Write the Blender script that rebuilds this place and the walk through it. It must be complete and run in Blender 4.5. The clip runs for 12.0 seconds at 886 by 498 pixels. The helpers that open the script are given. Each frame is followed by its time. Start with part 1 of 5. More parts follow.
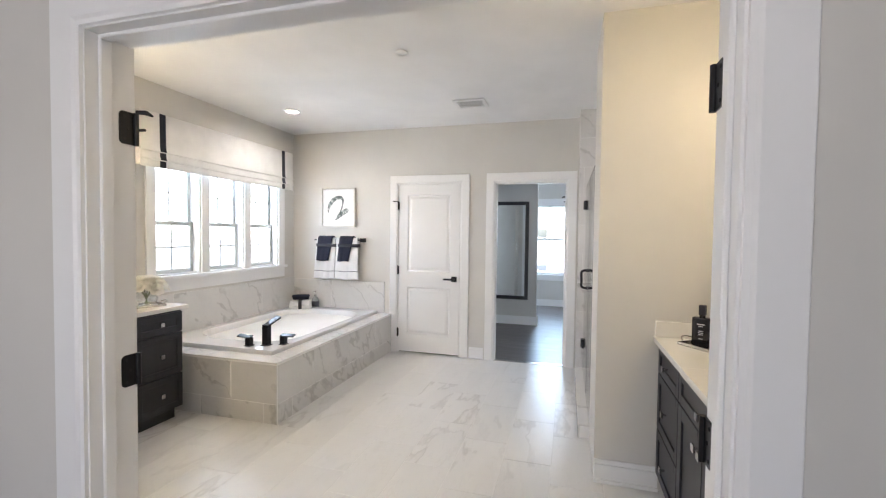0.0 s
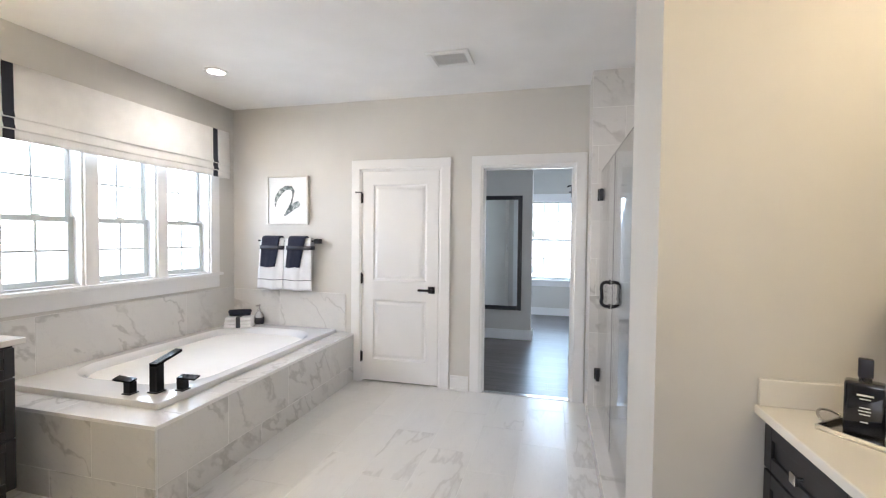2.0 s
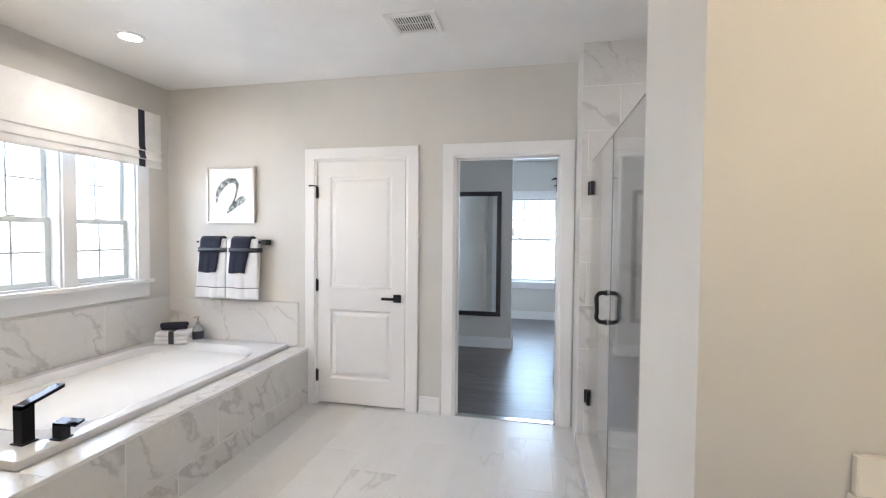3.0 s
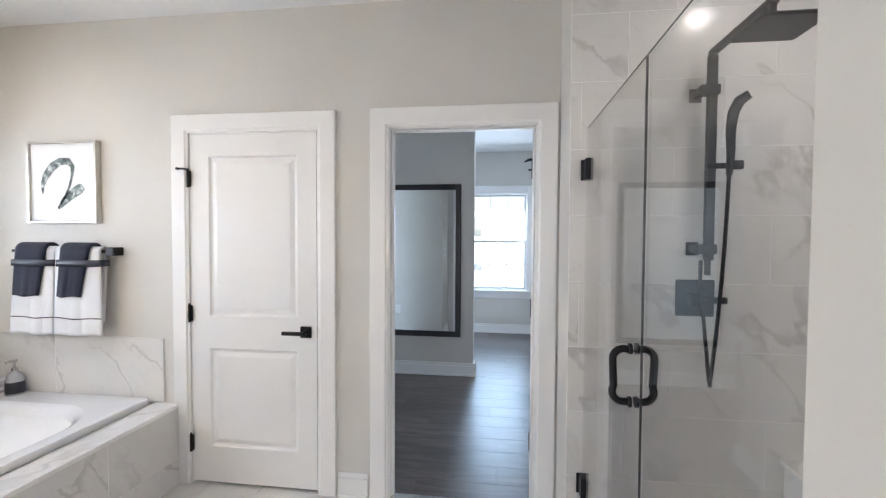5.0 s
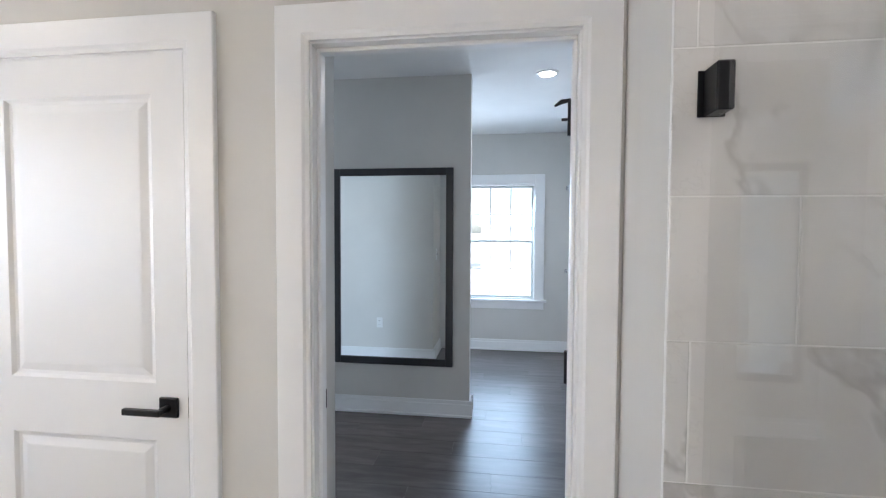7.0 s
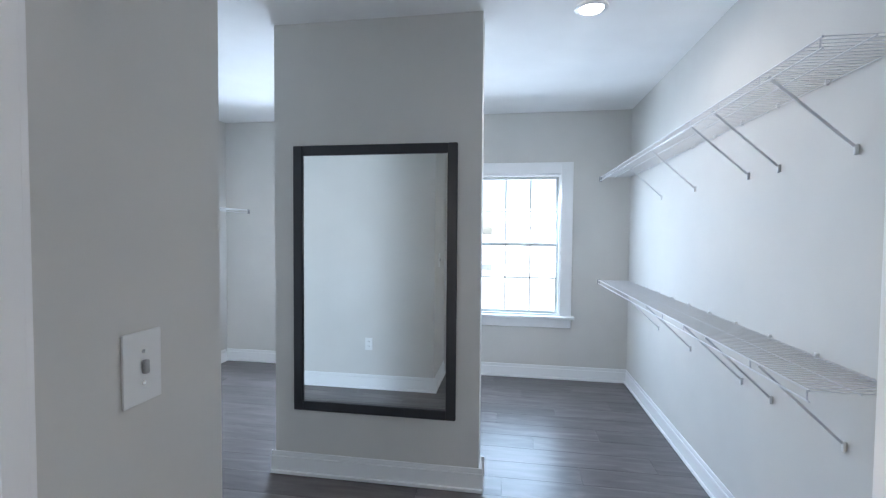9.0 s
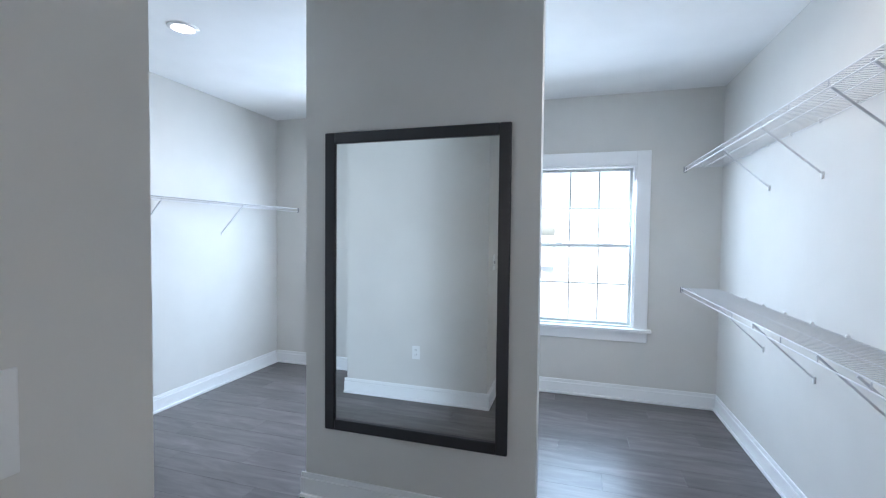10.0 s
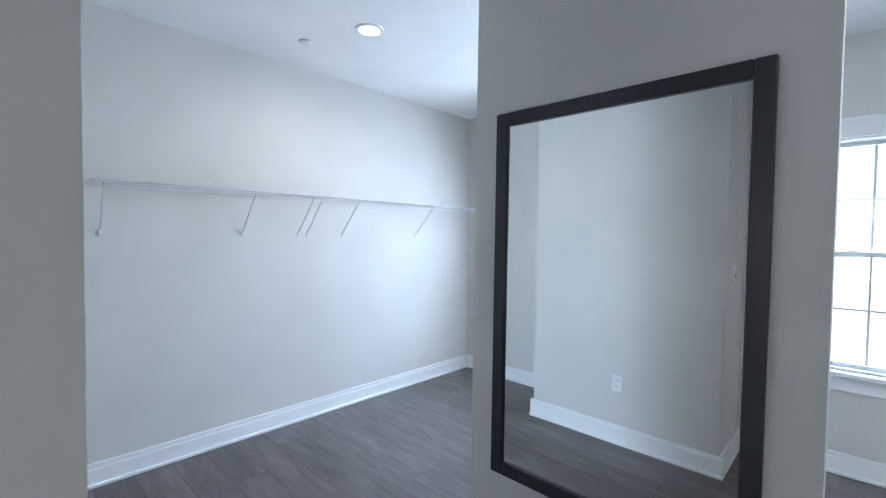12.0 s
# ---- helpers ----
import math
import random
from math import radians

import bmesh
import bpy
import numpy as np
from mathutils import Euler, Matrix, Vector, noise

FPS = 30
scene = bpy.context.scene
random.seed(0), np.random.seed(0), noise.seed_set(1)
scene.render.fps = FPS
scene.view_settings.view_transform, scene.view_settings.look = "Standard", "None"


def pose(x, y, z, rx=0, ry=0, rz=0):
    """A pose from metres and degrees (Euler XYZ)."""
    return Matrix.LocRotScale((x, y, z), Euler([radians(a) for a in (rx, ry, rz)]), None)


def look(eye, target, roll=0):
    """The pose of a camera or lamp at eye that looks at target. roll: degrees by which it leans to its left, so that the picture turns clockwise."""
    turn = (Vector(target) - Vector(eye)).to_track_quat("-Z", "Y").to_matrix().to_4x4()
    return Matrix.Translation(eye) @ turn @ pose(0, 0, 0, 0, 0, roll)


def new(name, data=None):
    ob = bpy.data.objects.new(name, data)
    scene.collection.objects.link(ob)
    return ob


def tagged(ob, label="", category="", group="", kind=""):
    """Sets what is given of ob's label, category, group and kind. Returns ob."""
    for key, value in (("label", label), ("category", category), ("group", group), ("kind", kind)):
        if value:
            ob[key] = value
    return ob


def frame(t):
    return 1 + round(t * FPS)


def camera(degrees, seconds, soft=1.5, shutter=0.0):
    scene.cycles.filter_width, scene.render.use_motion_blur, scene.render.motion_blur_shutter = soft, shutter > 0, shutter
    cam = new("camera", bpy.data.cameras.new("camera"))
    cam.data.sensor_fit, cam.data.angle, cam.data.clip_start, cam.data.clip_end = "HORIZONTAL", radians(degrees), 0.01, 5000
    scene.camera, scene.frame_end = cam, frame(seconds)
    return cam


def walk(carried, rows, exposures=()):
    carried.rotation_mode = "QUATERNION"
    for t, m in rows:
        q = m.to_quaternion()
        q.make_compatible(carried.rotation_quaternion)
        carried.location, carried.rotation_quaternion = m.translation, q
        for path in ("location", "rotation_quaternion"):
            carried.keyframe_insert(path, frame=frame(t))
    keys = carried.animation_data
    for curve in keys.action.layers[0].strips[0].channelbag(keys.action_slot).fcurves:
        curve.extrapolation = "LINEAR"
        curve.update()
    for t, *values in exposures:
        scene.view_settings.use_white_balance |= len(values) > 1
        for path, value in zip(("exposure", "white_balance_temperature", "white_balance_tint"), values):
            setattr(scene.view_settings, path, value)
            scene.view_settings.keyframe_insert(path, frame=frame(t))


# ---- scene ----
cam = camera(91.0, 12.0, soft=1.2)
PATH = [
    (0, (0.126, -0.263, 1.426), (-0.423, 1.659, 1.363), 0.7),
    (0.5, (0.073, 0.012, 1.422), (-0.479, 1.934, 1.359), 0.5),
    (1, (0.04, 0.278, 1.414), (-0.508, 2.201, 1.356), 0.7),
    (1.5, (-0.002, 0.535, 1.415), (-0.536, 2.462, 1.355), 0.6),
    (2, (-0.045, 0.777, 1.413), (-0.539, 2.714, 1.355), 0.6),
    (2.5, (-0.067, 1.035, 1.407), (-0.527, 2.98, 1.348), 0.6),
    (3, (-0.074, 1.308, 1.426), (-0.48, 3.265, 1.363), 0.5),
    (3.5, (-0.07, 1.569, 1.437), (-0.413, 3.539, 1.376), 0.4),
    (3.7, (-0.075, 1.667, 1.438), (-0.395, 3.641, 1.379), 0.4),
    (5.5, (-0.071, 2.635, 1.46), (-0.33, 4.617, 1.397), 0.3),
    (6, (-0.084, 2.899, 1.462), (-0.348, 4.88, 1.4), 0.3),
    (6.5, (-0.1, 3.151, 1.474), (-0.359, 5.133, 1.406), 0.4),
    (7, (-0.105, 3.414, 1.47), (-0.365, 5.396, 1.396), 0.3),
    (8.8, (-0.171, 4.295, 1.473), (-0.46, 6.273, 1.402), 0.4),
    (9.5, (-0.172, 4.594, 1.462), (-0.592, 6.549, 1.392), 0.7),
    (10, (-0.183, 4.776, 1.457), (-0.761, 6.689, 1.389), 0.6),
    (10.5, (-0.205, 4.923, 1.46), (-0.962, 6.773, 1.396), 0.8),
    (11, (-0.241, 5.032, 1.458), (-1.204, 6.783, 1.399), 0.8),
    (11.5, (-0.272, 5.131, 1.458), (-1.443, 6.752, 1.395), 0.8),
    (12, (-0.291, 5.262, 1.459), (-1.67, 6.708, 1.39), 0.8),
]
EXPOSURES = [(0.0, 1.62, 6170, 17), (3.5, 1.62, 6090, 17), (6.5, 1.58, 6050, 17), (9.0, 1.70, 6040, 17), (12.0, 1.62, 5990, 16)]
walk(cam, [(t, look(eye, target, roll)) for t, eye, target, roll in PATH], EXPOSURES)

# ---- world, sun and large lights ----
world = bpy.data.worlds.new("world")
scene.world = world
world.use_nodes = True
wn = world.node_tree.nodes
sky = wn.new("ShaderNodeTexSky")
sky.sky_type, sky.sun_disc = "NISHITA", False
sky.sun_elevation, sky.sun_rotation = radians(52), radians(150)
sky.air_density, sky.dust_density = 1.0, 2.0
world.node_tree.links.new(sky.outputs["Color"], wn["Background"].inputs["Color"])
wn["Background"].inputs["Strength"].default_value = 0.15

sun = new("sun", bpy.data.lights.new("sun", "SUN"))
sun.data.energy, sun.data.angle, sun.data.color = 5.0, radians(0.6), (1.0, 0.95, 0.88)
sun.matrix_world = look((8, -12, 20), (0, 4, 0))


def area_light(name, eye, target, sx, sy, power, colour):
    ob = new(name, bpy.data.lights.new(name, "AREA"))
    ob.data.shape, ob.data.size, ob.data.size_y = "RECTANGLE", sx, sy
    ob.data.energy, ob.data.color = power, colour
    ob.matrix_world = look(eye, target)
    return ob


BATH_SKY, CLOSET_SKY, HALL_FILL, CAN, SCONCE = 37, 16, 6.0, 3.2, 3.5
area_light("bath_window_sky", (-3.75, 3.5, 1.75), (0, 3.5, 1.35), 2.3, 1.9, BATH_SKY, (0.82, 0.91, 1.0))
area_light("closet_window_sky", (-0.1, 9.16, 1.50), (-0.1, 7.6, 0.55), 0.85, 1.40, CLOSET_SKY, (0.62, 0.83, 1.0))
area_light("closet_side_window_sky", (-2.1, 9.16, 1.50), (-2.1, 7.6, 0.55), 0.85, 1.40, CLOSET_SKY * 2.0, (0.66, 0.85, 1.0))
# Added fill lamp in the unseen end of the hall; no window known there.
area_light("hall_fill_light", (-0.5, -2.05, 1.5), (-0.4, 1, 1.3), 1.3, 1.4, HALL_FILL, (1.0, 0.97, 0.90))

# ---- materials ----


def mat_base(name):
    m = bpy.data.materials.new(name)
    m.use_nodes = True
    nt = m.node_tree
    return m, nt, nt.nodes["Principled BSDF"]


def node(nt, kind, **inputs):
    n = nt.nodes.new(kind)
    for k, v in inputs.items():
        n.inputs[k.replace("_", " ")].default_value = v
    return n


def coords(nt, scale=(1, 1, 1), random_offset=False):
    tc = nt.nodes.new("ShaderNodeTexCoord")
    mp = nt.nodes.new("ShaderNodeMapping")
    mp.inputs["Scale"].default_value = scale
    nt.links.new(tc.outputs["Object"], mp.inputs["Vector"])
    if random_offset:
        oi = nt.nodes.new("ShaderNodeObjectInfo")
        sc = nt.nodes.new("ShaderNodeVectorMath")
        sc.operation = "MULTIPLY"
        sc.inputs[1].default_value = (37.0, 23.0, 11.0)
        nt.links.new(oi.outputs["Random"], sc.inputs[0])
        nt.links.new(sc.outputs["Vector"], mp.inputs["Location"])
    return mp.outputs["Vector"]


def ramp(nt, fac, stops):
    r = nt.nodes.new("ShaderNodeValToRGB")
    while len(r.color_ramp.elements) < len(stops):
        r.color_ramp.elements.new(0.5)
    for e, (p, c) in zip(r.color_ramp.elements, stops):
        e.position, e.color = p, (*c, 1)
    nt.links.new(fac, r.inputs["Fac"])
    return r.outputs["Color"]


def bump(nt, bsdf, height, strength, distance=0.002):
    b = node(nt, "ShaderNodeBump", Strength=strength, Distance=distance)
    nt.links.new(height, b.inputs["Height"])
    nt.links.new(b.outputs["Normal"], bsdf.inputs["Normal"])


def shade(c, k):
    return tuple(min(1, v * k) for v in c)


def painted(name, colour, rough=0.5, grain=220, bump_s=0.15, vary=0.035, metallic=0.0, coat=0.0):
    m, nt, b = mat_base(name)
    v = coords(nt)
    big = node(nt, "ShaderNodeTexNoise", Scale=2.2, Detail=4.0)
    fine = node(nt, "ShaderNodeTexNoise", Scale=grain, Detail=3.0)
    nt.links.new(v, big.inputs["Vector"])
    nt.links.new(v, fine.inputs["Vector"])
    col = ramp(nt, big.outputs["Fac"], [(0.3, shade(colour, 1 - vary)), (0.7, shade(colour, 1 + vary))])
    nt.links.new(col, b.inputs["Base Color"])
    rr = node(nt, "ShaderNodeMapRange", To_Min=max(0.02, rough - 0.05), To_Max=min(1, rough + 0.07))
    nt.links.new(big.outputs["Fac"], rr.inputs["Value"])
    nt.links.new(rr.outputs["Result"], b.inputs["Roughness"])
    b.inputs["Metallic"].default_value = metallic
    b.inputs["Coat Weight"].default_value = coat
    if bump_s:
        bump(nt, b, fine.outputs["Fac"], bump_s, 0.0008)
    return m


def marble(name, base, vein, rough, scale=1.0, strength=0.5, upright=False):
    m, nt, b = mat_base(name)
    v0 = coords(nt, (1, 1, 1), True)
    turn = nt.nodes.new("ShaderNodeMapping")
    turn.inputs["Rotation"].default_value = (0.0, 0.0, 0.62)
    turn.inputs["Scale"].default_value = (scale * 0.62, scale * 2.0, scale)
    nt.links.new(v0, turn.inputs["Vector"])
    v = turn.outputs["Vector"]
    if upright:
        # veins fall diagonally along both walls
        turn.inputs["Rotation"].default_value = (0.0, 0.0, -math.pi / 4)
        turn.inputs["Scale"].default_value = (1, 1, 1)
        lean = nt.nodes.new("ShaderNodeMapping")
        lean.inputs["Rotation"].default_value = (0.0, -math.pi / 4, 0.0)
        nt.links.new(v, lean.inputs["Vector"])
        pull = nt.nodes.new("ShaderNodeMapping")
        pull.inputs["Scale"].default_value = (scale * 0.8, scale * 0.8, scale * 2.0)
        nt.links.new(lean.outputs["Vector"], pull.inputs["Vector"])
        v = pull.outputs["Vector"]
    warp = node(nt, "ShaderNodeTexNoise", Scale=1.7, Detail=5.0, Roughness=0.6)
    nt.links.new(v, warp.inputs["Vector"])
    add = nt.nodes.new("ShaderNodeVectorMath")
    add.operation = "MULTIPLY_ADD"
    add.inputs[1].default_value = (0.7, 0.7, 0.7)
    nt.links.new(warp.outputs["Color"], add.inputs[0])
    nt.links.new(v, add.inputs[2])
    rot = nt.nodes.new("ShaderNodeMapping")
    rot.inputs["Rotation"].default_value = (0.1, 0.1, 0.0)
    nt.links.new(add.outputs["Vector"], rot.inputs["Vector"])
    n1 = node(nt, "ShaderNodeTexNoise", Scale=1.5, Detail=3.0, Roughness=0.5)
    n2 = node(nt, "ShaderNodeTexNoise", Scale=3.3, Detail=6.0, Roughness=0.6)
    n3 = node(nt, "ShaderNodeTexNoise", Scale=0.9, Detail=2.0)
    for n in (n1, n2, n3):
        nt.links.new(rot.outputs["Vector"], n.inputs["Vector"])
    white, black = (1, 1, 1), (0, 0, 0)
    thick = ramp(nt, n1.outputs["Fac"], [(0.472, black), (0.499, white), (0.503, white), (0.528, black)])
    thin = ramp(nt, n2.outputs["Fac"], [(0.487, black), (0.5, white), (0.513, black)])
    gate = ramp(nt, n3.outputs["Fac"], [(0.42, black), (0.56, white)] if upright else [(0.47, black), (0.62, white)])
    mulv = node(nt, "ShaderNodeMath")
    mulv.operation = "MULTIPLY"
    nt.links.new(thick, mulv.inputs[0])
    nt.links.new(gate, mulv.inputs[1])
    sumv = nt.nodes.new("ShaderNodeMath")
    sumv.operation = "MULTIPLY_ADD"
    sumv.inputs[1].default_value = 0.22
    nt.links.new(thin, sumv.inputs[0])
    nt.links.new(mulv.outputs[0], sumv.inputs[2])
    sumv.use_clamp = True
    k = nt.nodes.new("ShaderNodeMath")
    k.operation = "MULTIPLY"
    k.inputs[1].default_value = strength
    nt.links.new(sumv.outputs[0], k.inputs[0])
    cloud = ramp(nt, warp.outputs["Fac"], [(0.35, shade(base, 0.965)), (0.62, shade(base, 1.02))])
    mix = nt.nodes.new("ShaderNodeMix")
    mix.data_type = "RGBA"
    nt.links.new(k.outputs[0], mix.inputs["Factor"])
    nt.links.new(cloud, mix.inputs["A"])
    mix.inputs["B"].default_value = (*vein, 1)
    nt.links.new(mix.outputs["Result"], b.inputs["Base Color"])
    b.inputs["Roughness"].default_value = rough
    return m


def plank_wood(name):
    m, nt, b = mat_base(name)
    v = coords(nt, (1.0, 6.0, 1.0), True)
    n1 = node(nt, "ShaderNodeTexNoise", Scale=2.4, Detail=7.0, Roughness=0.62, Distortion=0.6)
    nt.links.new(v, n1.inputs["Vector"])
    v2 = coords(nt, (4.0, 120.0, 4.0), True)
    n2 = node(nt, "ShaderNodeTexNoise", Scale=3.0, Detail=3.0)
    nt.links.new(v2, n2.inputs["Vector"])
    col = ramp(nt, n1.outputs["Fac"], [(0.28, (0.064, 0.055, 0.056)), (0.5, (0.112, 0.099, 0.099)), (0.72, (0.175, 0.158, 0.156))])
    oi = nt.nodes.new("ShaderNodeObjectInfo")
    mr = node(nt, "ShaderNodeMapRange", To_Min=0.84, To_Max=1.16)
    nt.links.new(oi.outputs["Random"], mr.inputs["Value"])
    hsv = nt.nodes.new("ShaderNodeHueSaturation")
    nt.links.new(mr.outputs["Result"], hsv.inputs["Value"])
    nt.links.new(col, hsv.inputs["Color"])
    nt.links.new(hsv.outputs["Color"], b.inputs["Base Color"])
    rr = node(nt, "ShaderNodeMapRange", To_Min=0.26, To_Max=0.40)
    nt.links.new(n1.outputs["Fac"], rr.inputs["Value"])
    nt.links.new(rr.outputs["Result"], b.inputs["Roughness"])
    bump(nt, b, n2.outputs["Fac"], 0.12, 0.0005)
    return m


def fabric(name, colour, weave=900, strength=0.5, rough=0.9):
    m, nt, b = mat_base(name)
    v = coords(nt)
    fine = node(nt, "ShaderNodeTexNoise", Scale=weave, Detail=2.0)
    big = node(nt, "ShaderNodeTexNoise", Scale=6.0, Detail=4.0)
    nt.links.new(v, fine.inputs["Vector"])
    nt.links.new(v, big.inputs["Vector"])
    nt.links.new(ramp(nt, big.outputs["Fac"], [(0.3, shade(colour, 0.93)), (0.7, shade(colour, 1.05))]), b.inputs["Base Color"])
    b.inputs["Roughness"].default_value = rough
    b.inputs["Sheen Weight"].default_value = 0.15
    bump(nt, b, fine.outputs["Fac"], strength, 0.0015)
    return m


def glass_mat(name, tint=(1, 1, 1), gloss=0.03):
    m = bpy.data.materials.new(name)
    m.use_nodes = True
    nt = m.node_tree
    nt.nodes.remove(nt.nodes["Principled BSDF"])
    tr = nt.nodes.new("ShaderNodeBsdfTransparent")
    tr.inputs["Color"].default_value = (*tint, 1)
    gl = nt.nodes.new("ShaderNodeBsdfGlossy")
    gl.inputs["Roughness"].default_value = 0.01
    lw = node(nt, "ShaderNodeLayerWeight", Blend=0.5)
    pw = nt.nodes.new("ShaderNodeMath")
    pw.operation, pw.inputs[1].default_value = "POWER", 4.0
    nt.links.new(lw.outputs["Facing"], pw.inputs[0])
    fr = node(nt, "ShaderNodeMapRange", To_Min=gloss, To_Max=0.7)
    nt.links.new(pw.outputs[0], fr.inputs["Value"])
    mx = nt.nodes.new("ShaderNodeMixShader")
    nt.links.new(fr.outputs["Result"], mx.inputs["Fac"])
    nt.links.new(tr.outputs["BSDF"], mx.inputs[1])
    nt.links.new(gl.outputs["BSDF"], mx.inputs[2])
    nt.links.new(mx.outputs["Shader"], nt.nodes["Material Output"].inputs["Surface"])
    return m


def mirror_mat(name):
    m, nt, b = mat_base(name)
    b.inputs["Base Color"].default_value = (0.86, 0.89, 0.88, 1)
    b.inputs["Metallic"].default_value = 1.0
    b.inputs["Roughness"].default_value = 0.015
    return m


def lamp_mat(name, colour, strength):
    m, nt, b = mat_base(name)
    b.inputs["Base Color"].default_value = (0.9, 0.9, 0.88, 1)
    b.inputs["Emission Color"].default_value = (*colour, 1)
    b.inputs["Emission Strength"].default_value = strength
    return m


M_WALL = painted("wall_paint", (0.665, 0.648, 0.615), 0.75, 160, 0.25)
M_CEIL = painted("ceiling_paint", (0.86, 0.855, 0.845), 0.85, 140, 0.3)
M_TRIM = painted("trim_paint", (0.86, 0.86, 0.86), 0.30, 90, 0.03, 0.02)
M_DOOR = painted("door_paint", (0.85, 0.85, 0.85), 0.36, 120, 0.05, 0.02)
M_FLOOR_MARBLE = marble("floor_marble", (0.75, 0.745, 0.735), (0.29, 0.27, 0.255), 0.28, 0.85, 0.30)
M_WALL_MARBLE = marble("wall_marble", (0.72, 0.71, 0.695), (0.26, 0.245, 0.235), 0.20, 1.15, 0.38, True)
M_GROUT = painted("grout", (0.84, 0.835, 0.82), 0.9, 300, 0.3)
M_GROUT_DARK = painted("plank_joint", (0.05, 0.045, 0.04), 0.9, 300, 0.3)
M_PLANK = plank_wood("grey_brown_planks")
M_CABINET = painted("charcoal_cabinet_paint", (0.026, 0.026, 0.031), 0.38, 120, 0.08, 0.12)
M_QUARTZ = painted("white_quartz", (0.80, 0.78, 0.74), 0.14, 500, 0.0, 0.03)
M_ACRYLIC = painted("white_acrylic", (0.76, 0.765, 0.78), 0.09, 60, 0.0, 0.01, coat=0.4)
M_BLACK = painted("matte_black_metal", (0.018, 0.018, 0.02), 0.36, 300, 0.0, 0.1, 0.6)
M_BLACK_FRAME = painted("black_frame_paint", (0.022, 0.022, 0.026), 0.34, 200, 0.08, 0.12)
M_NICKEL = painted("brushed_nickel", (0.62, 0.61, 0.6), 0.22, 600, 0.05, 0.05, 1.0)
M_GLASS = glass_mat("clear_glass", (0.985, 0.99, 0.988))
M_GLASS_EDGE = painted("green_glass_edge", (0.10, 0.14, 0.135), 0.1, 100, 0.0)
M_PANE = glass_mat("window_glass", (0.97, 0.99, 0.985))
M_MIRROR = mirror_mat("mirror_silver")
M_VINYL = painted("window_vinyl", (0.60, 0.635, 0.615), 0.4, 90, 0.05, 0.02)
M_SHADE = fabric("ivory_linen", (0.90, 0.885, 0.86), 700, 0.35)
_nt = M_SHADE.node_tree
_tl = _nt.nodes.new("ShaderNodeBsdfTranslucent")
_tl.inputs["Color"].default_value = (0.8, 0.76, 0.70, 1)
_mx = node(_nt, "ShaderNodeMixShader", Fac=0.12)
_nt.links.new(_nt.nodes["Principled BSDF"].outputs["BSDF"], _mx.inputs[1])
_nt.links.new(_tl.outputs["BSDF"], _mx.inputs[2])
_nt.links.new(_mx.outputs["Shader"], _nt.nodes["Material Output"].inputs["Surface"])
M_NAVY = fabric("navy_ribbon", (0.012, 0.014, 0.026), 900, 0.3)
M_TOWEL = fabric("white_terry", (0.80, 0.80, 0.81), 420, 1.0, 0.95)
M_TOWEL_NAVY = fabric("navy_terry", (0.010, 0.013, 0.032), 420, 1.0, 0.95)
M_SATIN = painted("black_satin", (0.018, 0.02, 0.032), 0.35, 400, 0.05, 0.1)
M_WIRE = painted("white_vinyl_wire", (0.70, 0.70, 0.71), 0.35, 200, 0.02, 0.02)
M_PLASTIC = painted("white_plastic", (0.80, 0.80, 0.79), 0.35, 100, 0.03, 0.02)
M_LED = lamp_mat("led_lens", (1.0, 0.93, 0.82), 8.0)
M_BULB = lamp_mat("opal_lamp_glass", (1.0, 0.78, 0.5), 5.0)
M_DARK = painted("dark_gap", (0.02, 0.02, 0.02), 0.8, 100, 0.0)

# ---- building helpers ----


def box(bm, x0, x1, y0, y1, z0, z1, bev=0.0, seg=1):
    vs = [bm.verts.new(p) for p in ((x0, y0, z0), (x1, y0, z0), (x1, y1, z0), (x0, y1, z0), (x0, y0, z1), (x1, y0, z1), (x1, y1, z1), (x0, y1, z1))]
    fs = [bm.faces.new([vs[i] for i in q]) for q in ((3, 2, 1, 0), (4, 5, 6, 7), (0, 1, 5, 4), (1, 2, 6, 5), (2, 3, 7, 6), (3, 0, 4, 7))]
    if bev:
        es = list({e for f in fs for e in f.edges})
        bmesh.ops.bevel(bm, geom=es, offset=bev, segments=seg, profile=0.6, affect="EDGES", clamp_overlap=True)
    return vs


def tube(bm, a, b, r, sides=10, r2=None):
    a, b = Vector(a), Vector(b)
    q = (b - a).to_track_quat("Z", "Y").to_matrix()
    rings = []
    for p, rr in ((a, r), (b, r if r2 is None else r2)):
        rings.append([bm.verts.new(p + q @ Vector((rr * math.cos(i * math.tau / sides), rr * math.sin(i * math.tau / sides), 0))) for i in range(sides)])
    for i in range(sides):
        j = (i + 1) % sides
        bm.faces.new((rings[0][i], rings[0][j], rings[1][j], rings[1][i]))
    bm.faces.new(list(reversed(rings[0])))
    bm.faces.new(rings[1])


def path_tube(bm, pts, r, sides=10, radii=None):
    pts = [Vector(p) for p in pts]
    rings = []
    up = None
    for i, p in enumerate(pts):
        d = (pts[min(i + 1, len(pts) - 1)] - pts[max(i - 1, 0)]).normalized()
        if up is None:
            up = d.orthogonal().normalized()
        up = (up - d * up.dot(d)).normalized()
        side = d.cross(up)
        rr = radii[i] if radii else r
        rings.append([bm.verts.new(p + rr * (math.cos(k * math.tau / sides) * up + math.sin(k * math.tau / sides) * side)) for k in range(sides)])
    for a, b in zip(rings, rings[1:]):
        for k in range(sides):
            bm.faces.new((a[k], a[(k + 1) % sides], b[(k + 1) % sides], b[k]))
    bm.faces.new(list(reversed(rings[0])))
    bm.faces.new(rings[-1])


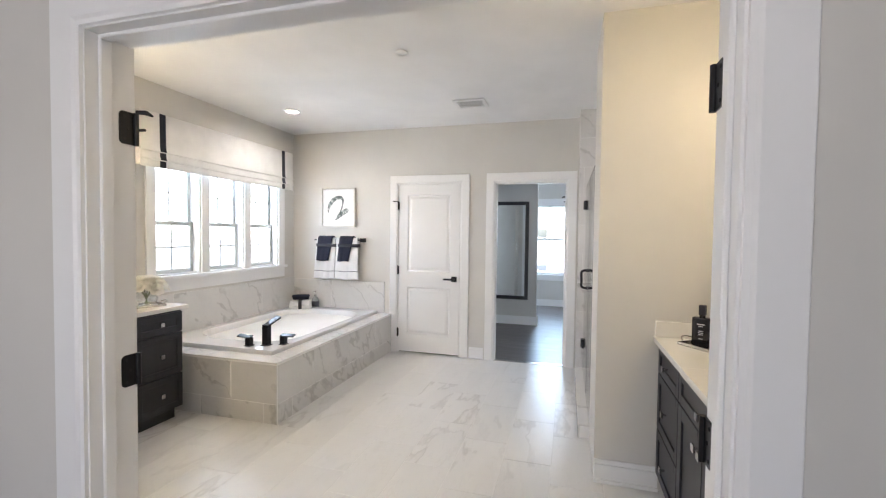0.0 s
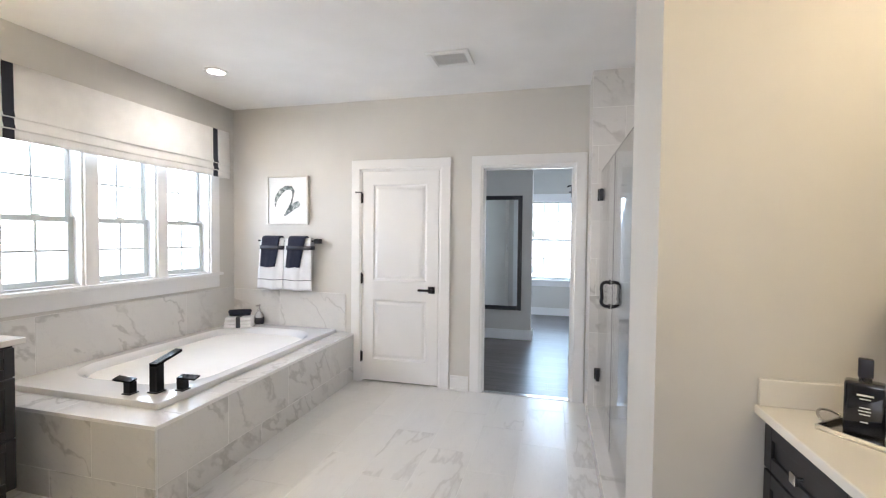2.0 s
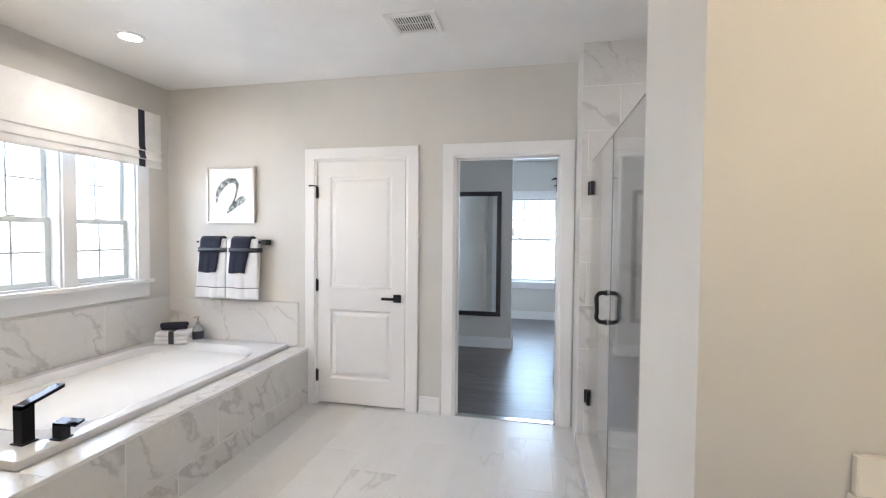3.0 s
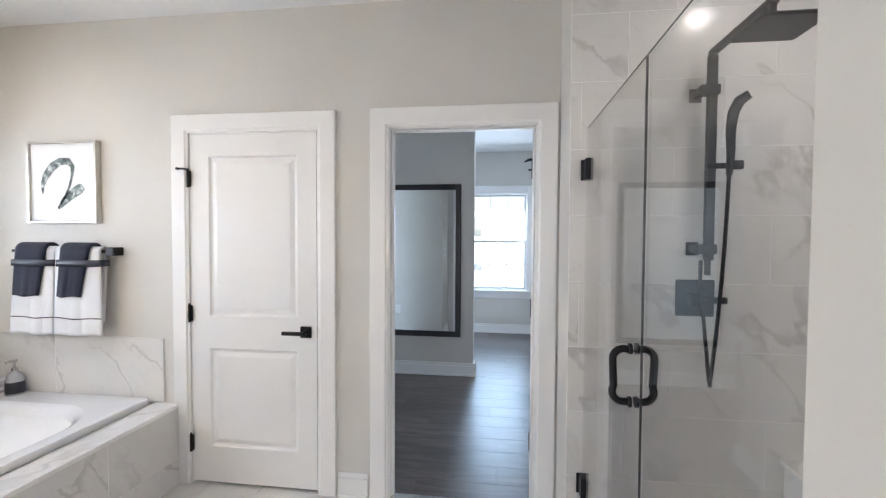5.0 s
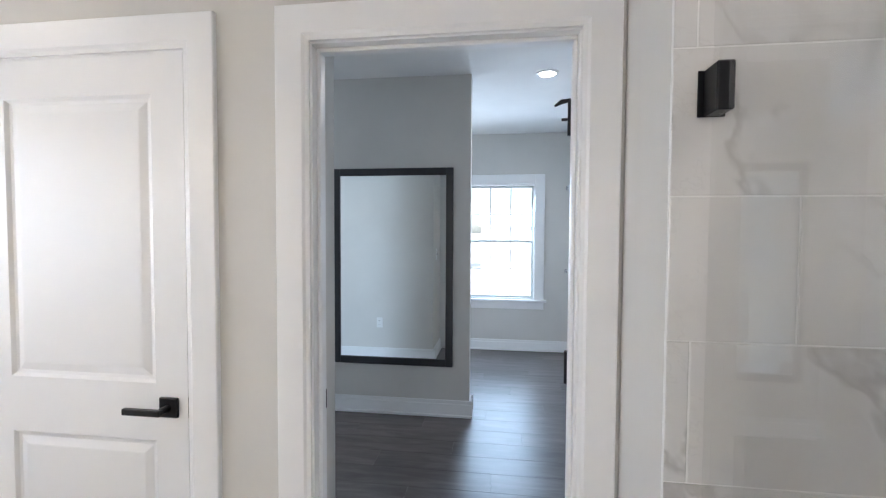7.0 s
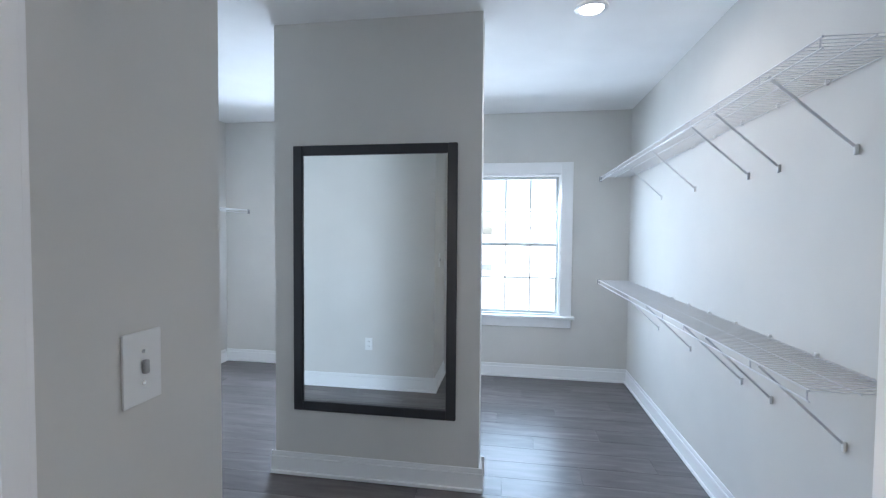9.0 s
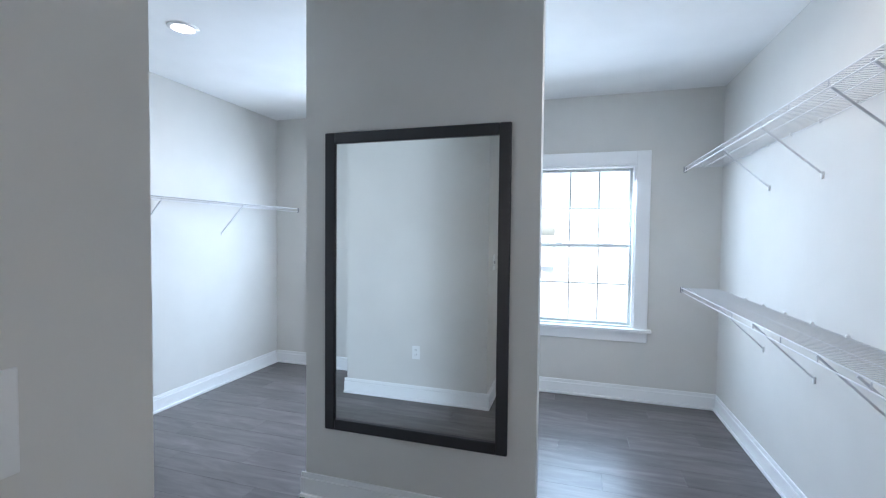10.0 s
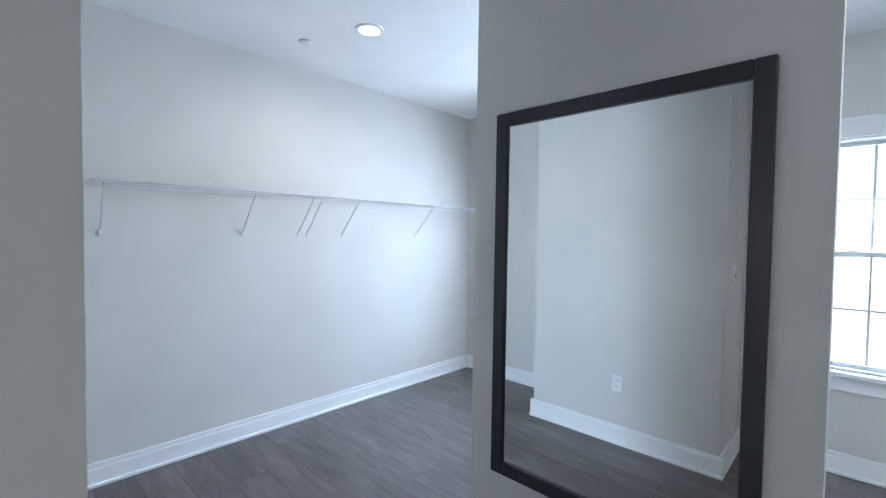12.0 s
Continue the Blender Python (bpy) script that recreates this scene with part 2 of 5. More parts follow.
def lathe(bm, cx, cy, profile, sides=28):
    rings = []
    for r, z in profile:
        rings.append([bm.verts.new((cx + r * math.cos(k * math.tau / sides), cy + r * math.sin(k * math.tau / sides), z)) for k in range(sides)])
    for a, b in zip(rings, rings[1:]):
        for k in range(sides):
            bm.faces.new((a[k], a[(k + 1) % sides], b[(k + 1) % sides], b[k]))
    bm.faces.new(list(reversed(rings[0])))
    bm.faces.new(rings[-1])


def mesh_object(name, bm, material, smooth=None):
    bmesh.ops.recalc_face_normals(bm, faces=bm.faces)
    me = bpy.data.meshes.new(name)
    bm.to_mesh(me)
    bm.free()
    me.materials.append(material)
    if smooth:
        me.shade_smooth()
        me.set_sharp_from_angle(angle=radians(smooth))
    return new(name, me)


def structure(name, bm, material, label, category, smooth=None):
    return tagged(mesh_object(name, bm, material, smooth), label, category, kind="structure")


def thing(name, place, label, category, group="", kind=""):
    ob = new(name)
    ob.empty_display_size = 0.1
    ob.matrix_world = Matrix.Translation(place)
    return tagged(ob, label, category, group, kind)



def world_place(ob):
    m = ob.matrix_basis.copy()
    while ob.parent:
        m = ob.parent.matrix_basis @ ob.matrix_parent_inverse @ m
        ob = ob.parent
    return m


def part(name, bm, material, parent, label="", smooth=None):
    """A mesh, given in world metres, as one object under its thing or part."""
    ob = mesh_object(name, bm, material, smooth)
    ob.parent = parent
    ob.matrix_parent_inverse = world_place(parent).inverted()
    return tagged(ob, label)


def B():
    return bmesh.new()


def bx(*a, **k):
    bm = B()
    box(bm, *a, **k)
    return bm


def tile_field(parent, name, material, m, width, height, tw, th, gap, thick, stagger=0.0, u0=0.0, v0=0.0, cut=None, grout=True):
    """Pieces over the rectangle width x height in the plane of m (its x and y), proud by thick along its z. The first joint lies at u0, v0."""
    cache = {}
    inv = world_place(parent).inverted()
    if grout:
        bm = B()
        box(bm, 0.0005, width - 0.0005, 0.0005, height - 0.0005, 0.0003, thick - 0.0012)
        bmesh.ops.transform(bm, matrix=m, verts=bm.verts)
        part("grout", bm, M_GROUT, parent)
    row = 0
    v = v0 - math.ceil(v0 / th) * th
    while v < height:
        shift = u0 + (row * stagger % 1) * tw
        u = shift - math.ceil(shift / tw) * tw
        while u < width:
            a0, a1 = max(u, 0) + gap / 2, min(u + tw, width) - gap / 2
            b0, b1 = max(v, 0) + gap / 2, min(v + th, height) - gap / 2
            if a1 - a0 > 0.015 and b1 - b0 > 0.015 and not (cut and cut((a0 + a1) / 2, (b0 + b1) / 2)):
                key = (round(a1 - a0, 3), round(b1 - b0, 3))
                if key not in cache:
                    bm = B()
                    w, h = key
                    e = min(0.0015, gap)
                    lo = [bm.verts.new(p) for p in ((-w / 2, -h / 2, 0), (w / 2, -h / 2, 0), (w / 2, h / 2, 0), (-w / 2, h / 2, 0))]
                    mid = [bm.verts.new((p.co.x, p.co.y, thick - e)) for p in lo]
                    top = [bm.verts.new((p.co.x * (1 - 2 * e / w), p.co.y * (1 - 2 * e / h), thick)) for p in lo]
                    for r0, r1 in ((lo, mid), (mid, top)):
                        for k in range(4):
                            bm.faces.new((r0[k], r0[(k + 1) % 4], r1[(k + 1) % 4], r1[k]))
                    bm.faces.new(top)
                    me = bpy.data.meshes.new(name)
                    bm.to_mesh(me)
                    bm.free()
                    me.materials.append(material)
                    cache[key] = me
                ob = new(name, cache[key])
                ob.parent = parent
                ob.matrix_parent_inverse = inv
                ob.matrix_basis = m @ Matrix.Translation(((a0 + a1) / 2, (b0 + b1) / 2, 0))
            u += tw
        v += th
        row += 1


def plane(ox, oy, oz, u, v):
    """A frame with its x along u, its y along v and its z out of the surface."""
    u, v = Vector(u), Vector(v)
    n = u.cross(v)
    m = Matrix((u, v, n)).transposed().to_4x4()
    m.translation = (ox, oy, oz)
    return m

# ---- plan ----
CEIL = 2.70
XW, XR, XV = -3.30, 1.20, 1.62          # window wall, vanity wall, shower back wall
Y0, Y1, YN = 0.65, 0.79, 4.66           # hall face and bath face of the entry wall, far wall
YC, YB = 4.757, 8.91                     # closet face of the far wall, closet window wall
CL, CR = -3.38, 0.98                    # closet side walls
EL, ER, EH = -1.207, 0.442, 2.012         # entry opening
DL, DR, DH = -0.680, 0.124, 2.044       # closet doorway
LL, LR, LH = -1.856, -1.059, 2.042      # linen door opening

# ---- large structure: floors and ceilings ----
floor_bath = structure("floor_bath", bx(-3.45, 2.0, 0.70, 4.70, -0.15, -0.006), M_GROUT, "large marble-look porcelain floor tiles with pale grout", "floor")
floor_closet = structure("floor_closet", bx(-3.5, 1.2, 4.705, 9.06, -0.15, -0.006), M_GROUT_DARK, "grey-brown wood plank floor of the closet", "floor")
floor_hall = structure("floor_hall", bx(-2.6, 2.0, -2.4, 0.695, -0.15, 0.0), M_PLANK, "grey-brown wood floor outside the bathroom", "floor")
structure("ceiling_bath", bx(-3.45, 2.0, Y1, 4.72, CEIL, CEIL + 0.12), M_CEIL, "smooth off-white painted bathroom ceiling", "ceiling")
structure("ceiling_closet", bx(-3.5, 1.2, 4.722, 9.06, CEIL, CEIL + 0.12), M_CEIL, "smooth off-white painted closet ceiling", "ceiling")
structure("ceiling_hall", bx(-2.6, 2.0, -2.4, Y1 - 0.002, CEIL, CEIL + 0.12), M_CEIL, "smooth off-white painted ceiling outside the bathroom", "ceiling")


def wall_x(name, y0, y1, xa, xb, holes, label, material=None):
    """A wall along x with rectangular holes (x0, x1, z0, z1), sorted."""
    bm = B()
    x = xa
    for hx0, hx1, hz0, hz1 in holes:
        box(bm, x, hx0, y0, y1, -0.006, CEIL)
        if hz0 > 0:
            box(bm, hx0, hx1, y0, y1, -0.006, hz0)
        box(bm, hx0, hx1, y0, y1, hz1, CEIL)
        x = hx1
    box(bm, x, xb, y0, y1, -0.006, CEIL)
    return structure(name, bm, material or M_WALL, label, "wall")


def wall_y(name, x0, x1, ya, yb, holes, label, material=None):
    bm = B()
    y = ya
    for hy0, hy1, hz0, hz1 in holes:
        box(bm, x0, x1, y, hy0, -0.006, CEIL)
        if hz0 > 0:
            box(bm, x0, x1, hy0, hy1, -0.006, hz0)
        box(bm, x0, x1, hy0, hy1, hz1, CEIL)
        y = hy1
    box(bm, x0, x1, y, yb, -0.006, CEIL)
    return structure(name, bm, material or M_WALL, label, "wall")


GREIGE = "smooth wall painted warm light greige"
WIN = [(2.665 + 0.587 * i, 3.155 + 0.587 * i) for i in range(3)]
WZ0, WZ1 = 1.035, 2.10
wall_entry = wall_x("wall_entry", Y0, Y1, -3.46, 2.0, [(EL, ER, 0, EH)], GREIGE)
wall_window = wall_y("wall_window", XW - 0.16, XW, Y1, YN, [(a, b, WZ0, WZ1) for a, b in WIN], GREIGE)
wall_far = wall_x("wall_far", YN, YC, -3.46, 1.74, [(LL, LR, 0, LH), (DL, DR, 0, DH)], GREIGE)
wall_vanity = wall_y("wall_vanity", XR, XR + 0.12, Y1, 2.40, [], GREIGE)
wall_partition = wall_x("wall_partition", 2.40, 2.94, 0.300, 1.74, [], GREIGE)
wall_shower_back = wall_y("wall_shower_back", XV, XV + 0.12, 2.94, 4.345, [], "shower wall behind the marble tiles")
wall_shower_end = wall_x("wall_shower_end", 4.345, YN, 0.228, 1.74, [], GREIGE)
CWIN = (-0.525, 0.320, 0.645, 2.082)
CWIN_SIDE = (-2.525, -1.680, 0.645, 2.082)
wall_closet_window = wall_x("wall_closet_window", YB, YB + 0.16, -3.5, 1.14, [CWIN_SIDE, CWIN], GREIGE)
wall_closet_right = wall_y("wall_closet_right", CR, CR + 0.14, YC, YB, [], GREIGE)
wall_closet_left = wall_y("wall_closet_left", CL - 0.12, CL, YC, YB, [], GREIGE)
PL, PR, PY = -1.582, -0.338, 6.830
wall_mirror = wall_x("wall_mirror", PY, PY + 0.13, PL, PR, [], "short greige partition wall that carries the tall mirror")
BL, BR, BY = -2.155, -0.859, 5.330
wall_linen = structure("wall_linen", bx(BL, BR, YC, BY, -0.006, CEIL), M_WALL, "greige boxed-out wall of the linen cupboard", "wall")
wall_hall_left = wall_y("wall_hall_left", -2.7, -2.6, -2.4, Y0, [], GREIGE)
wall_hall_right = wall_y("wall_hall_right", 2.0, 2.1, -2.4, Y0, [], GREIGE)
# The opening is unseen and invented, cut behind the added hall fill lamp.
wall_hall_back = wall_x("wall_hall_back", -2.5, -2.4, -2.7, 2.1, [(-1.15, 0.15, 0.7, 2.1)], GREIGE)

# ---- trim ----


PROFILE = ((0.0, 0.0), (0.0, 0.011), (0.012, 0.013), (0.020, 0.019), (0.100, 0.019), (0.103, 0.016), (0.103, 0.0))


def casing(name, y, out, x0, x1, h, label):
    """Mitred door casing on a wall along x; out is -1 or +1, the way the casing faces."""
    bm = B()
    loops = []
    for u, d in PROFILE:
        yy = y + out * d
        loops.append([bm.verts.new(p) for p in ((x0 - u, yy, 0), (x0 - u, yy, h + u), (x1 + u, yy, h + u), (x1 + u, yy, 0))])
    for a, b in zip(loops, loops[1:] + loops[:1]):
        for k in range(3):
            bm.faces.new((a[k], a[k + 1], b[k + 1], b[k]))
    bm.faces.new([l[0] for l in loops])
    bm.faces.new([l[3] for l in reversed(loops)])
    return structure(name, bm, M_TRIM, label, "trim")


def jamb(name, y0, y1, x0, x1, h, stop_y, label):
    bm = B()
    t = 0.018
    box(bm, x0 - 0.001, x0 + t, y0, y1, 0, h - t, 0.001)
    box(bm, x1 - t, x1 + 0.001, y0, y1, 0, h - t, 0.001)
    box(bm, x0 - 0.001, x1 + 0.001, y0, y1, h - t, h + 0.001, 0.001)
    s = 0.012
    box(bm, x0 + t, x0 + t + s, stop_y, stop_y + 0.035, 0, h - t - s, 0.003)
    box(bm, x1 - t - s, x1 - t, stop_y, stop_y + 0.035, 0, h - t - s, 0.003)
    box(bm, x0 + t, x1 - t, stop_y, stop_y + 0.035, h - t - s, h - t, 0.003)
    return structure(name, bm, M_TRIM, label, "trim")


WHITE_CASING = "wide white-painted door casing with a stepped inner edge"
casing("trim_entry_hall", Y0, -1, EL + 0.012, ER - 0.012, EH - 0.012, WHITE_CASING)
casing("trim_entry_bath", Y1, 1, EL + 0.012, ER - 0.012, EH - 0.012, WHITE_CASING)
casing("trim_linen", YN, -1, LL + 0.012, LR - 0.012, LH - 0.012, WHITE_CASING)
casing("trim_closet_door", YN, -1, DL + 0.012, DR - 0.012, DH - 0.012, WHITE_CASING)
casing("trim_closet_door_inside", YC, 1, DL + 0.012, DR - 0.012, DH - 0.012, WHITE_CASING)
jamb("trim_entry_jamb", Y0, Y1, EL, ER, EH, 0.685, "white-painted entry door jamb with a door stop")
jamb("trim_closet_jamb", YN, YC, DL, DR, DH, 4.69, "white-painted closet door jamb with a door stop")
jamb("trim_linen_jamb", YN, YC - 0.005, LL, LR, LH, 4.715, "white-painted linen door jamb")


def base_run(bm, p, q, out, h=0.135):
    """Baseboard from p to q (x, y) with a cap and a shoe mould, facing out."""
    p, q, out = Vector((*p, 0)), Vector((*q, 0)), Vector((*out, 0))
    for z0, z1, d in ((0.0, h - 0.03, 0.014), (h - 0.03, h, 0.009), (0.0, 0.02, 0.026)):
        a, b = p, q + out * d
        box(bm, min(a.x, b.x), max(a.x, b.x), min(a.y, b.y), max(a.y, b.y), z0, z1, 0.0025)


def baseboard(name, runs, h=0.135):
    bm = B()
    for p, q, out in runs:
        base_run(bm, p, q, out, h)
    return structure(name, bm, M_TRIM, "tall white-painted baseboard with a shoe mould", "baseboard")


baseboard("baseboard_bath", [((-0.955, YN), (-0.785, YN), (0, -1)), ((0.300, 2.40), (0.64, 2.40), (0, -1))])
baseboard("baseboard_closet_window_wall", [((CL, YB), (CR, YB), (0, -1))])
baseboard("baseboard_closet_right", [((CR, YC), (CR, YB - 0.026), (-1, 0)), ((DR + 0.10, YC), (CR - 0.026, YC), (0, 1))])
baseboard("baseboard_closet_left", [((CL, YC), (CL, YB - 0.026), (1, 0)), ((CL + 0.026, YC), (BL - 0.026, YC), (0, 1))])
baseboard("baseboard_mirror_wall", [((PL - 0.026, PY), (PR + 0.026, PY), (0, -1)), ((PR, PY), (PR, PY + 0.13), (1, 0)), ((PL, PY), (PL, PY + 0.13), (-1, 0)), ((PL - 0.026, PY + 0.13), (PR + 0.026, PY + 0.13), (0, 1))])
baseboard("baseboard_linen_box", [((BL - 0.026, BY), (BR + 0.026, BY), (0, 1)), ((BR, YC), (BR, BY), (1, 0)), ((BL, YC), (BL, BY), (-1, 0))])
baseboard("baseboard_hall", [((-2.6, Y0), (EL - 0.1, Y0), (0, -1)), ((ER + 0.1, Y0), (2.0, Y0), (0, -1))])

# threshold between tile and planks
structure("trim_threshold", bx(DL + 0.018, DR - 0.018, 4.655, 4.715, -0.004, 0.006, 0.003), M_NICKEL, "pale metal floor transition strip in the doorway", "trim")

# shower curb
curb = structure("shower_curb", bx(0.235, 0.345, 2.94, 4.345, -0.006, 0.085), M_GROUT, "low shower kerb clad in white marble-look tile", "kerb")
part("curb_cap", bx(0.222, 0.358, 2.942, 4.343, 0.085, 0.102, 0.003), M_WALL_MARBLE, curb)
part("curb_face", bx(0.223, 0.235, 2.942, 4.343, 0.0, 0.085, 0.002), M_WALL_MARBLE, curb)
floor_shower = structure("floor_shower", bx(0.345, XV, 2.94, 4.345, -0.004, 0.02), M_GROUT, "white shower floor of small tiles", "floor")

# ---- windows ----


def sash(parent, axis, lo, hi, z0, z1, d0, d1, cols, rows, frame_w=0.038):
    """One sash in the plane across axis, from lo to hi and z0 to z1; depth d0 to d1."""
    def b3(bm, u0, u1, e0, e1, w0, w1, bev=0.003):
        if axis == "x":
            box(bm, u0, u1, e0, e1, w0, w1, bev)
        else:
            box(bm, e0, e1, u0, u1, w0, w1, bev)
    bm = B()
    f = frame_w
    b3(bm, lo, lo + f, d0, d1, z0, z1)
    b3(bm, hi - f, hi, d0, d1, z0, z1)
    b3(bm, lo + f, hi - f, d0, d1, z0, z0 + f)
    b3(bm, lo + f, hi - f, d0, d1, z1 - f, z1)
    s = part("window_sash", bm, M_VINYL, parent)
    mid = (d0 + d1) / 2
    bm = B()
    b3(bm, lo + f - 0.004, hi - f + 0.004, mid - 0.003, mid + 0.003, z0 + f - 0.004, z1 - f + 0.004, 0)
    pane = part("pane", bm, M_PANE, s)
    pane.visible_shadow = False
    for c in range(1, cols):
        u = lo + f + (hi - lo - 2 * f) * c / cols
        bm = B()
        b3(bm, u - 0.007, u + 0.007, mid - 0.006, mid + 0.006, z0 + f, z1 - f, 0)
        part("muntin", bm, M_VINYL, s)
    for r in range(1, rows):
        w = z0 + f + (z1 - z0 - 2 * f) * r / rows
        bm = B()
        b3(bm, lo + f, hi - f, mid - 0.0065, mid + 0.0065, w - 0.007, w + 0.007, 0)
        part("muntin", bm, M_VINYL, s)
    return s


def bath_window():
    root = thing("window_1", (XW, 3.5, WZ0), "three white double-hung sash windows with grilles over the bath", "window", kind="structure")
    bm = B()
    c = 0.09
    box(bm, XW, XW + 0.02, WIN[0][0] - c, WIN[0][0], WZ0, WZ1 + c, 0.003)
    box(bm, XW, XW + 0.02, WIN[2][1], WIN[2][1] + c + 0.02, WZ0, WZ1 + c, 0.003)
    for i in (0, 1):
        box(bm, XW, XW + 0.02, WIN[i][1], WIN[i + 1][0], WZ0, WZ1, 0.003)
    box(bm, XW, XW + 0.02, WIN[0][0], WIN[2][1], WZ1, WZ1 + c, 0.003)
    part("window_frame", bm, M_TRIM, root)
    part("window_sill", bx(XW - 0.02, XW + 0.05, WIN[0][0] - c - 0.02, WIN[2][1] + c + 0.04, WZ0 - 0.028, WZ0, 0.005, seg=2), M_TRIM, root)
    part("apron", bx(XW, XW + 0.018, WIN[0][0] - c, WIN[2][1] + c + 0.02, WZ0 - 0.145, WZ0 - 0.028, 0.003), M_TRIM, root)
    for a, b in WIN:
        bm = B()
        t = 0.014
        box(bm, XW - 0.15, XW - 0.001, a - 0.002, a + t, WZ0, WZ1)
        box(bm, XW - 0.15, XW - 0.001, b - t, b + 0.002, WZ0, WZ1)
        box(bm, XW - 0.15, XW - 0.001, a + t, b - t, WZ1 - t, WZ1 + 0.002)
        box(bm, XW - 0.15, XW - 0.02, a + t, b - t, WZ0 - 0.002, WZ0 + 0.012)
        part("jamb_liner", bm, M_TRIM, root)
        mid = 1.505
        sash(root, "y", a + t, b - t, WZ0 + 0.012, mid + 0.02, XW - 0.105, XW - 0.075, 2, 2)
        sash(root, "y", a + t, b - t, mid - 0.018, WZ1 - t, XW - 0.138, XW - 0.108, 2, 2, 0.034)
        bm = B()
        y = (a + b) / 2
        box(bm, XW - 0.100, XW - 0.078, y - 0.03, y + 0.03, mid + 0.02, mid + 0.032, 0.003)
        part("sash_lock", bm, M_VINYL, root)


def closet_window(name, hole):
    x0, x1, z0, z1 = hole
    root = thing(name, ((x0 + x1) / 2, YB, z0), "white double-hung closet window with grilles and plain casing", "window", kind="structure")
    c = 0.115
    bm = B()
    box(bm, x0 - c, x0, YB - 0.02, YB, z0, z1 + c, 0.003)
    box(bm, x1, x1 + c, YB - 0.02, YB, z0, z1 + c, 0.003)
    box(bm, x0, x1, YB - 0.02, YB, z1, z1 + c, 0.003)
    part("window_frame", bm, M_TRIM, root)
    part("window_sill", bx(x0 - c - 0.03, x1 + c + 0.03, YB - 0.055, YB + 0.02, z0 - 0.028, z0, 0.005, seg=2), M_TRIM, root)
    part("apron", bx(x0 - c, x1 + c, YB - 0.018, YB, z0 - 0.12, z0 - 0.028, 0.003), M_TRIM, root)
    t = 0.014
    bm = B()
    box(bm, x0 - 0.002, x0 + t, YB + 0.001, YB + 0.15, z0, z1)
    box(bm, x1 - t, x1 + 0.002, YB + 0.001, YB + 0.15, z0, z1)
    box(bm, x0 + t, x1 - t, YB + 0.001, YB + 0.15, z1 - t, z1 + 0.002)
    box(bm, x0 + t, x1 - t, YB + 0.02, YB + 0.15, z0 - 0.002, z0 + 0.012)
    part("jamb_liner", bm, M_TRIM, root)
    mid = 1.365
    sash(root, "x", x0 + t, x1 - t, z0 + 0.012, mid + 0.02, YB + 0.07, YB + 0.10, 3, 2, 0.026)
    sash(root, "x", x0 + t, x1 - t, mid - 0.018, z1 - t, YB + 0.103, YB + 0.133, 3, 2, 0.026)
    for x in (x0 + 0.21, x1 - 0.225):
        part("sash_lock", bx(x - 0.03, x + 0.03, YB + 0.073, YB + 0.095, mid + 0.02, mid + 0.032, 0.003), M_VINYL, root)


bath_window()
closet_window("window_2", CWIN)
closet_window("window_3", CWIN_SIDE)

# outdoors beyond the windows
M_LAWN = painted("dry_pale_ground", (0.62, 0.62, 0.58), 0.9, 3, 0.3, 0.15)
M_SIDING = painted("pale_siding", (0.80, 0.80, 0.80), 0.7, 8, 0.1)
M_HOUSE_PANE = painted("far_window_glass", (0.42, 0.45, 0.48), 0.2, 3, 0.0)
M_ROOF = painted("grey_shingles", (0.46, 0.47, 0.48), 0.9, 30, 0.3)
structure("ground", bx(-4500, 4500, -4500, 4500, -3.6, -3.3), M_LAWN, "pale ground outside the house seen through the windows", "ground")

# Added emissive wall: makes the low sky beyond the bath windows read white.
M_BACKDROP_GLOW = lamp_mat("backdrop_glow", (1.0, 1.0, 1.0), 1.4)
structure("backdrop", bx(-241, -240, -260, 320, -3.3, 45), M_BACKDROP_GLOW, "added glowing white wall in place of the bright low sky", "backdrop")


def far_house(x, y, w, d, h):
    root = thing("house", (x, y, -3.3), "pale two-storey house with a grey gabled roof in the distance", "house", "far houses")
    part("wall", bx(x - w / 2, x + w / 2, y - d / 2, y + d / 2, -3.3, h), M_SIDING, root)
    bm = B()
    vs = [bm.verts.new(p) for p in ((x - w / 2 - 0.4, y - d / 2 - 0.4, h), (x + w / 2 + 0.4, y - d / 2 - 0.4, h), (x + w / 2 + 0.4, y + d / 2 + 0.4, h), (x - w / 2 - 0.4, y + d / 2 + 0.4, h), (x - w / 2 - 0.4, y, h + 2.6), (x + w / 2 + 0.4, y, h + 2.6))]
    for q in ((3, 2, 1, 0), (0, 1, 5, 4), (2, 3, 4, 5), (0, 4, 3), (1, 2, 5)):
        bm.faces.new([vs[i] for i in q])
    part("roof", bm, M_ROOF, root)
    n = max(2, int(w / 2.6))
    for k in range(n):
        for z in (-2.2, 0.7):
            cx = x - w / 2 + (k + 0.5) * w / n
            part("window", bx(cx - 0.5, cx + 0.5, y - d / 2 - 0.06, y - d / 2 + 0.02, z, z + 1.5, 0.02), M_HOUSE_PANE, root)


for hx, hy in ((-30, 62), (-14, 66), (3, 64), (19, 67), (36, 63)):
    far_house(hx, hy, 11, 9, 2.4)

# ---- bathroom things ----


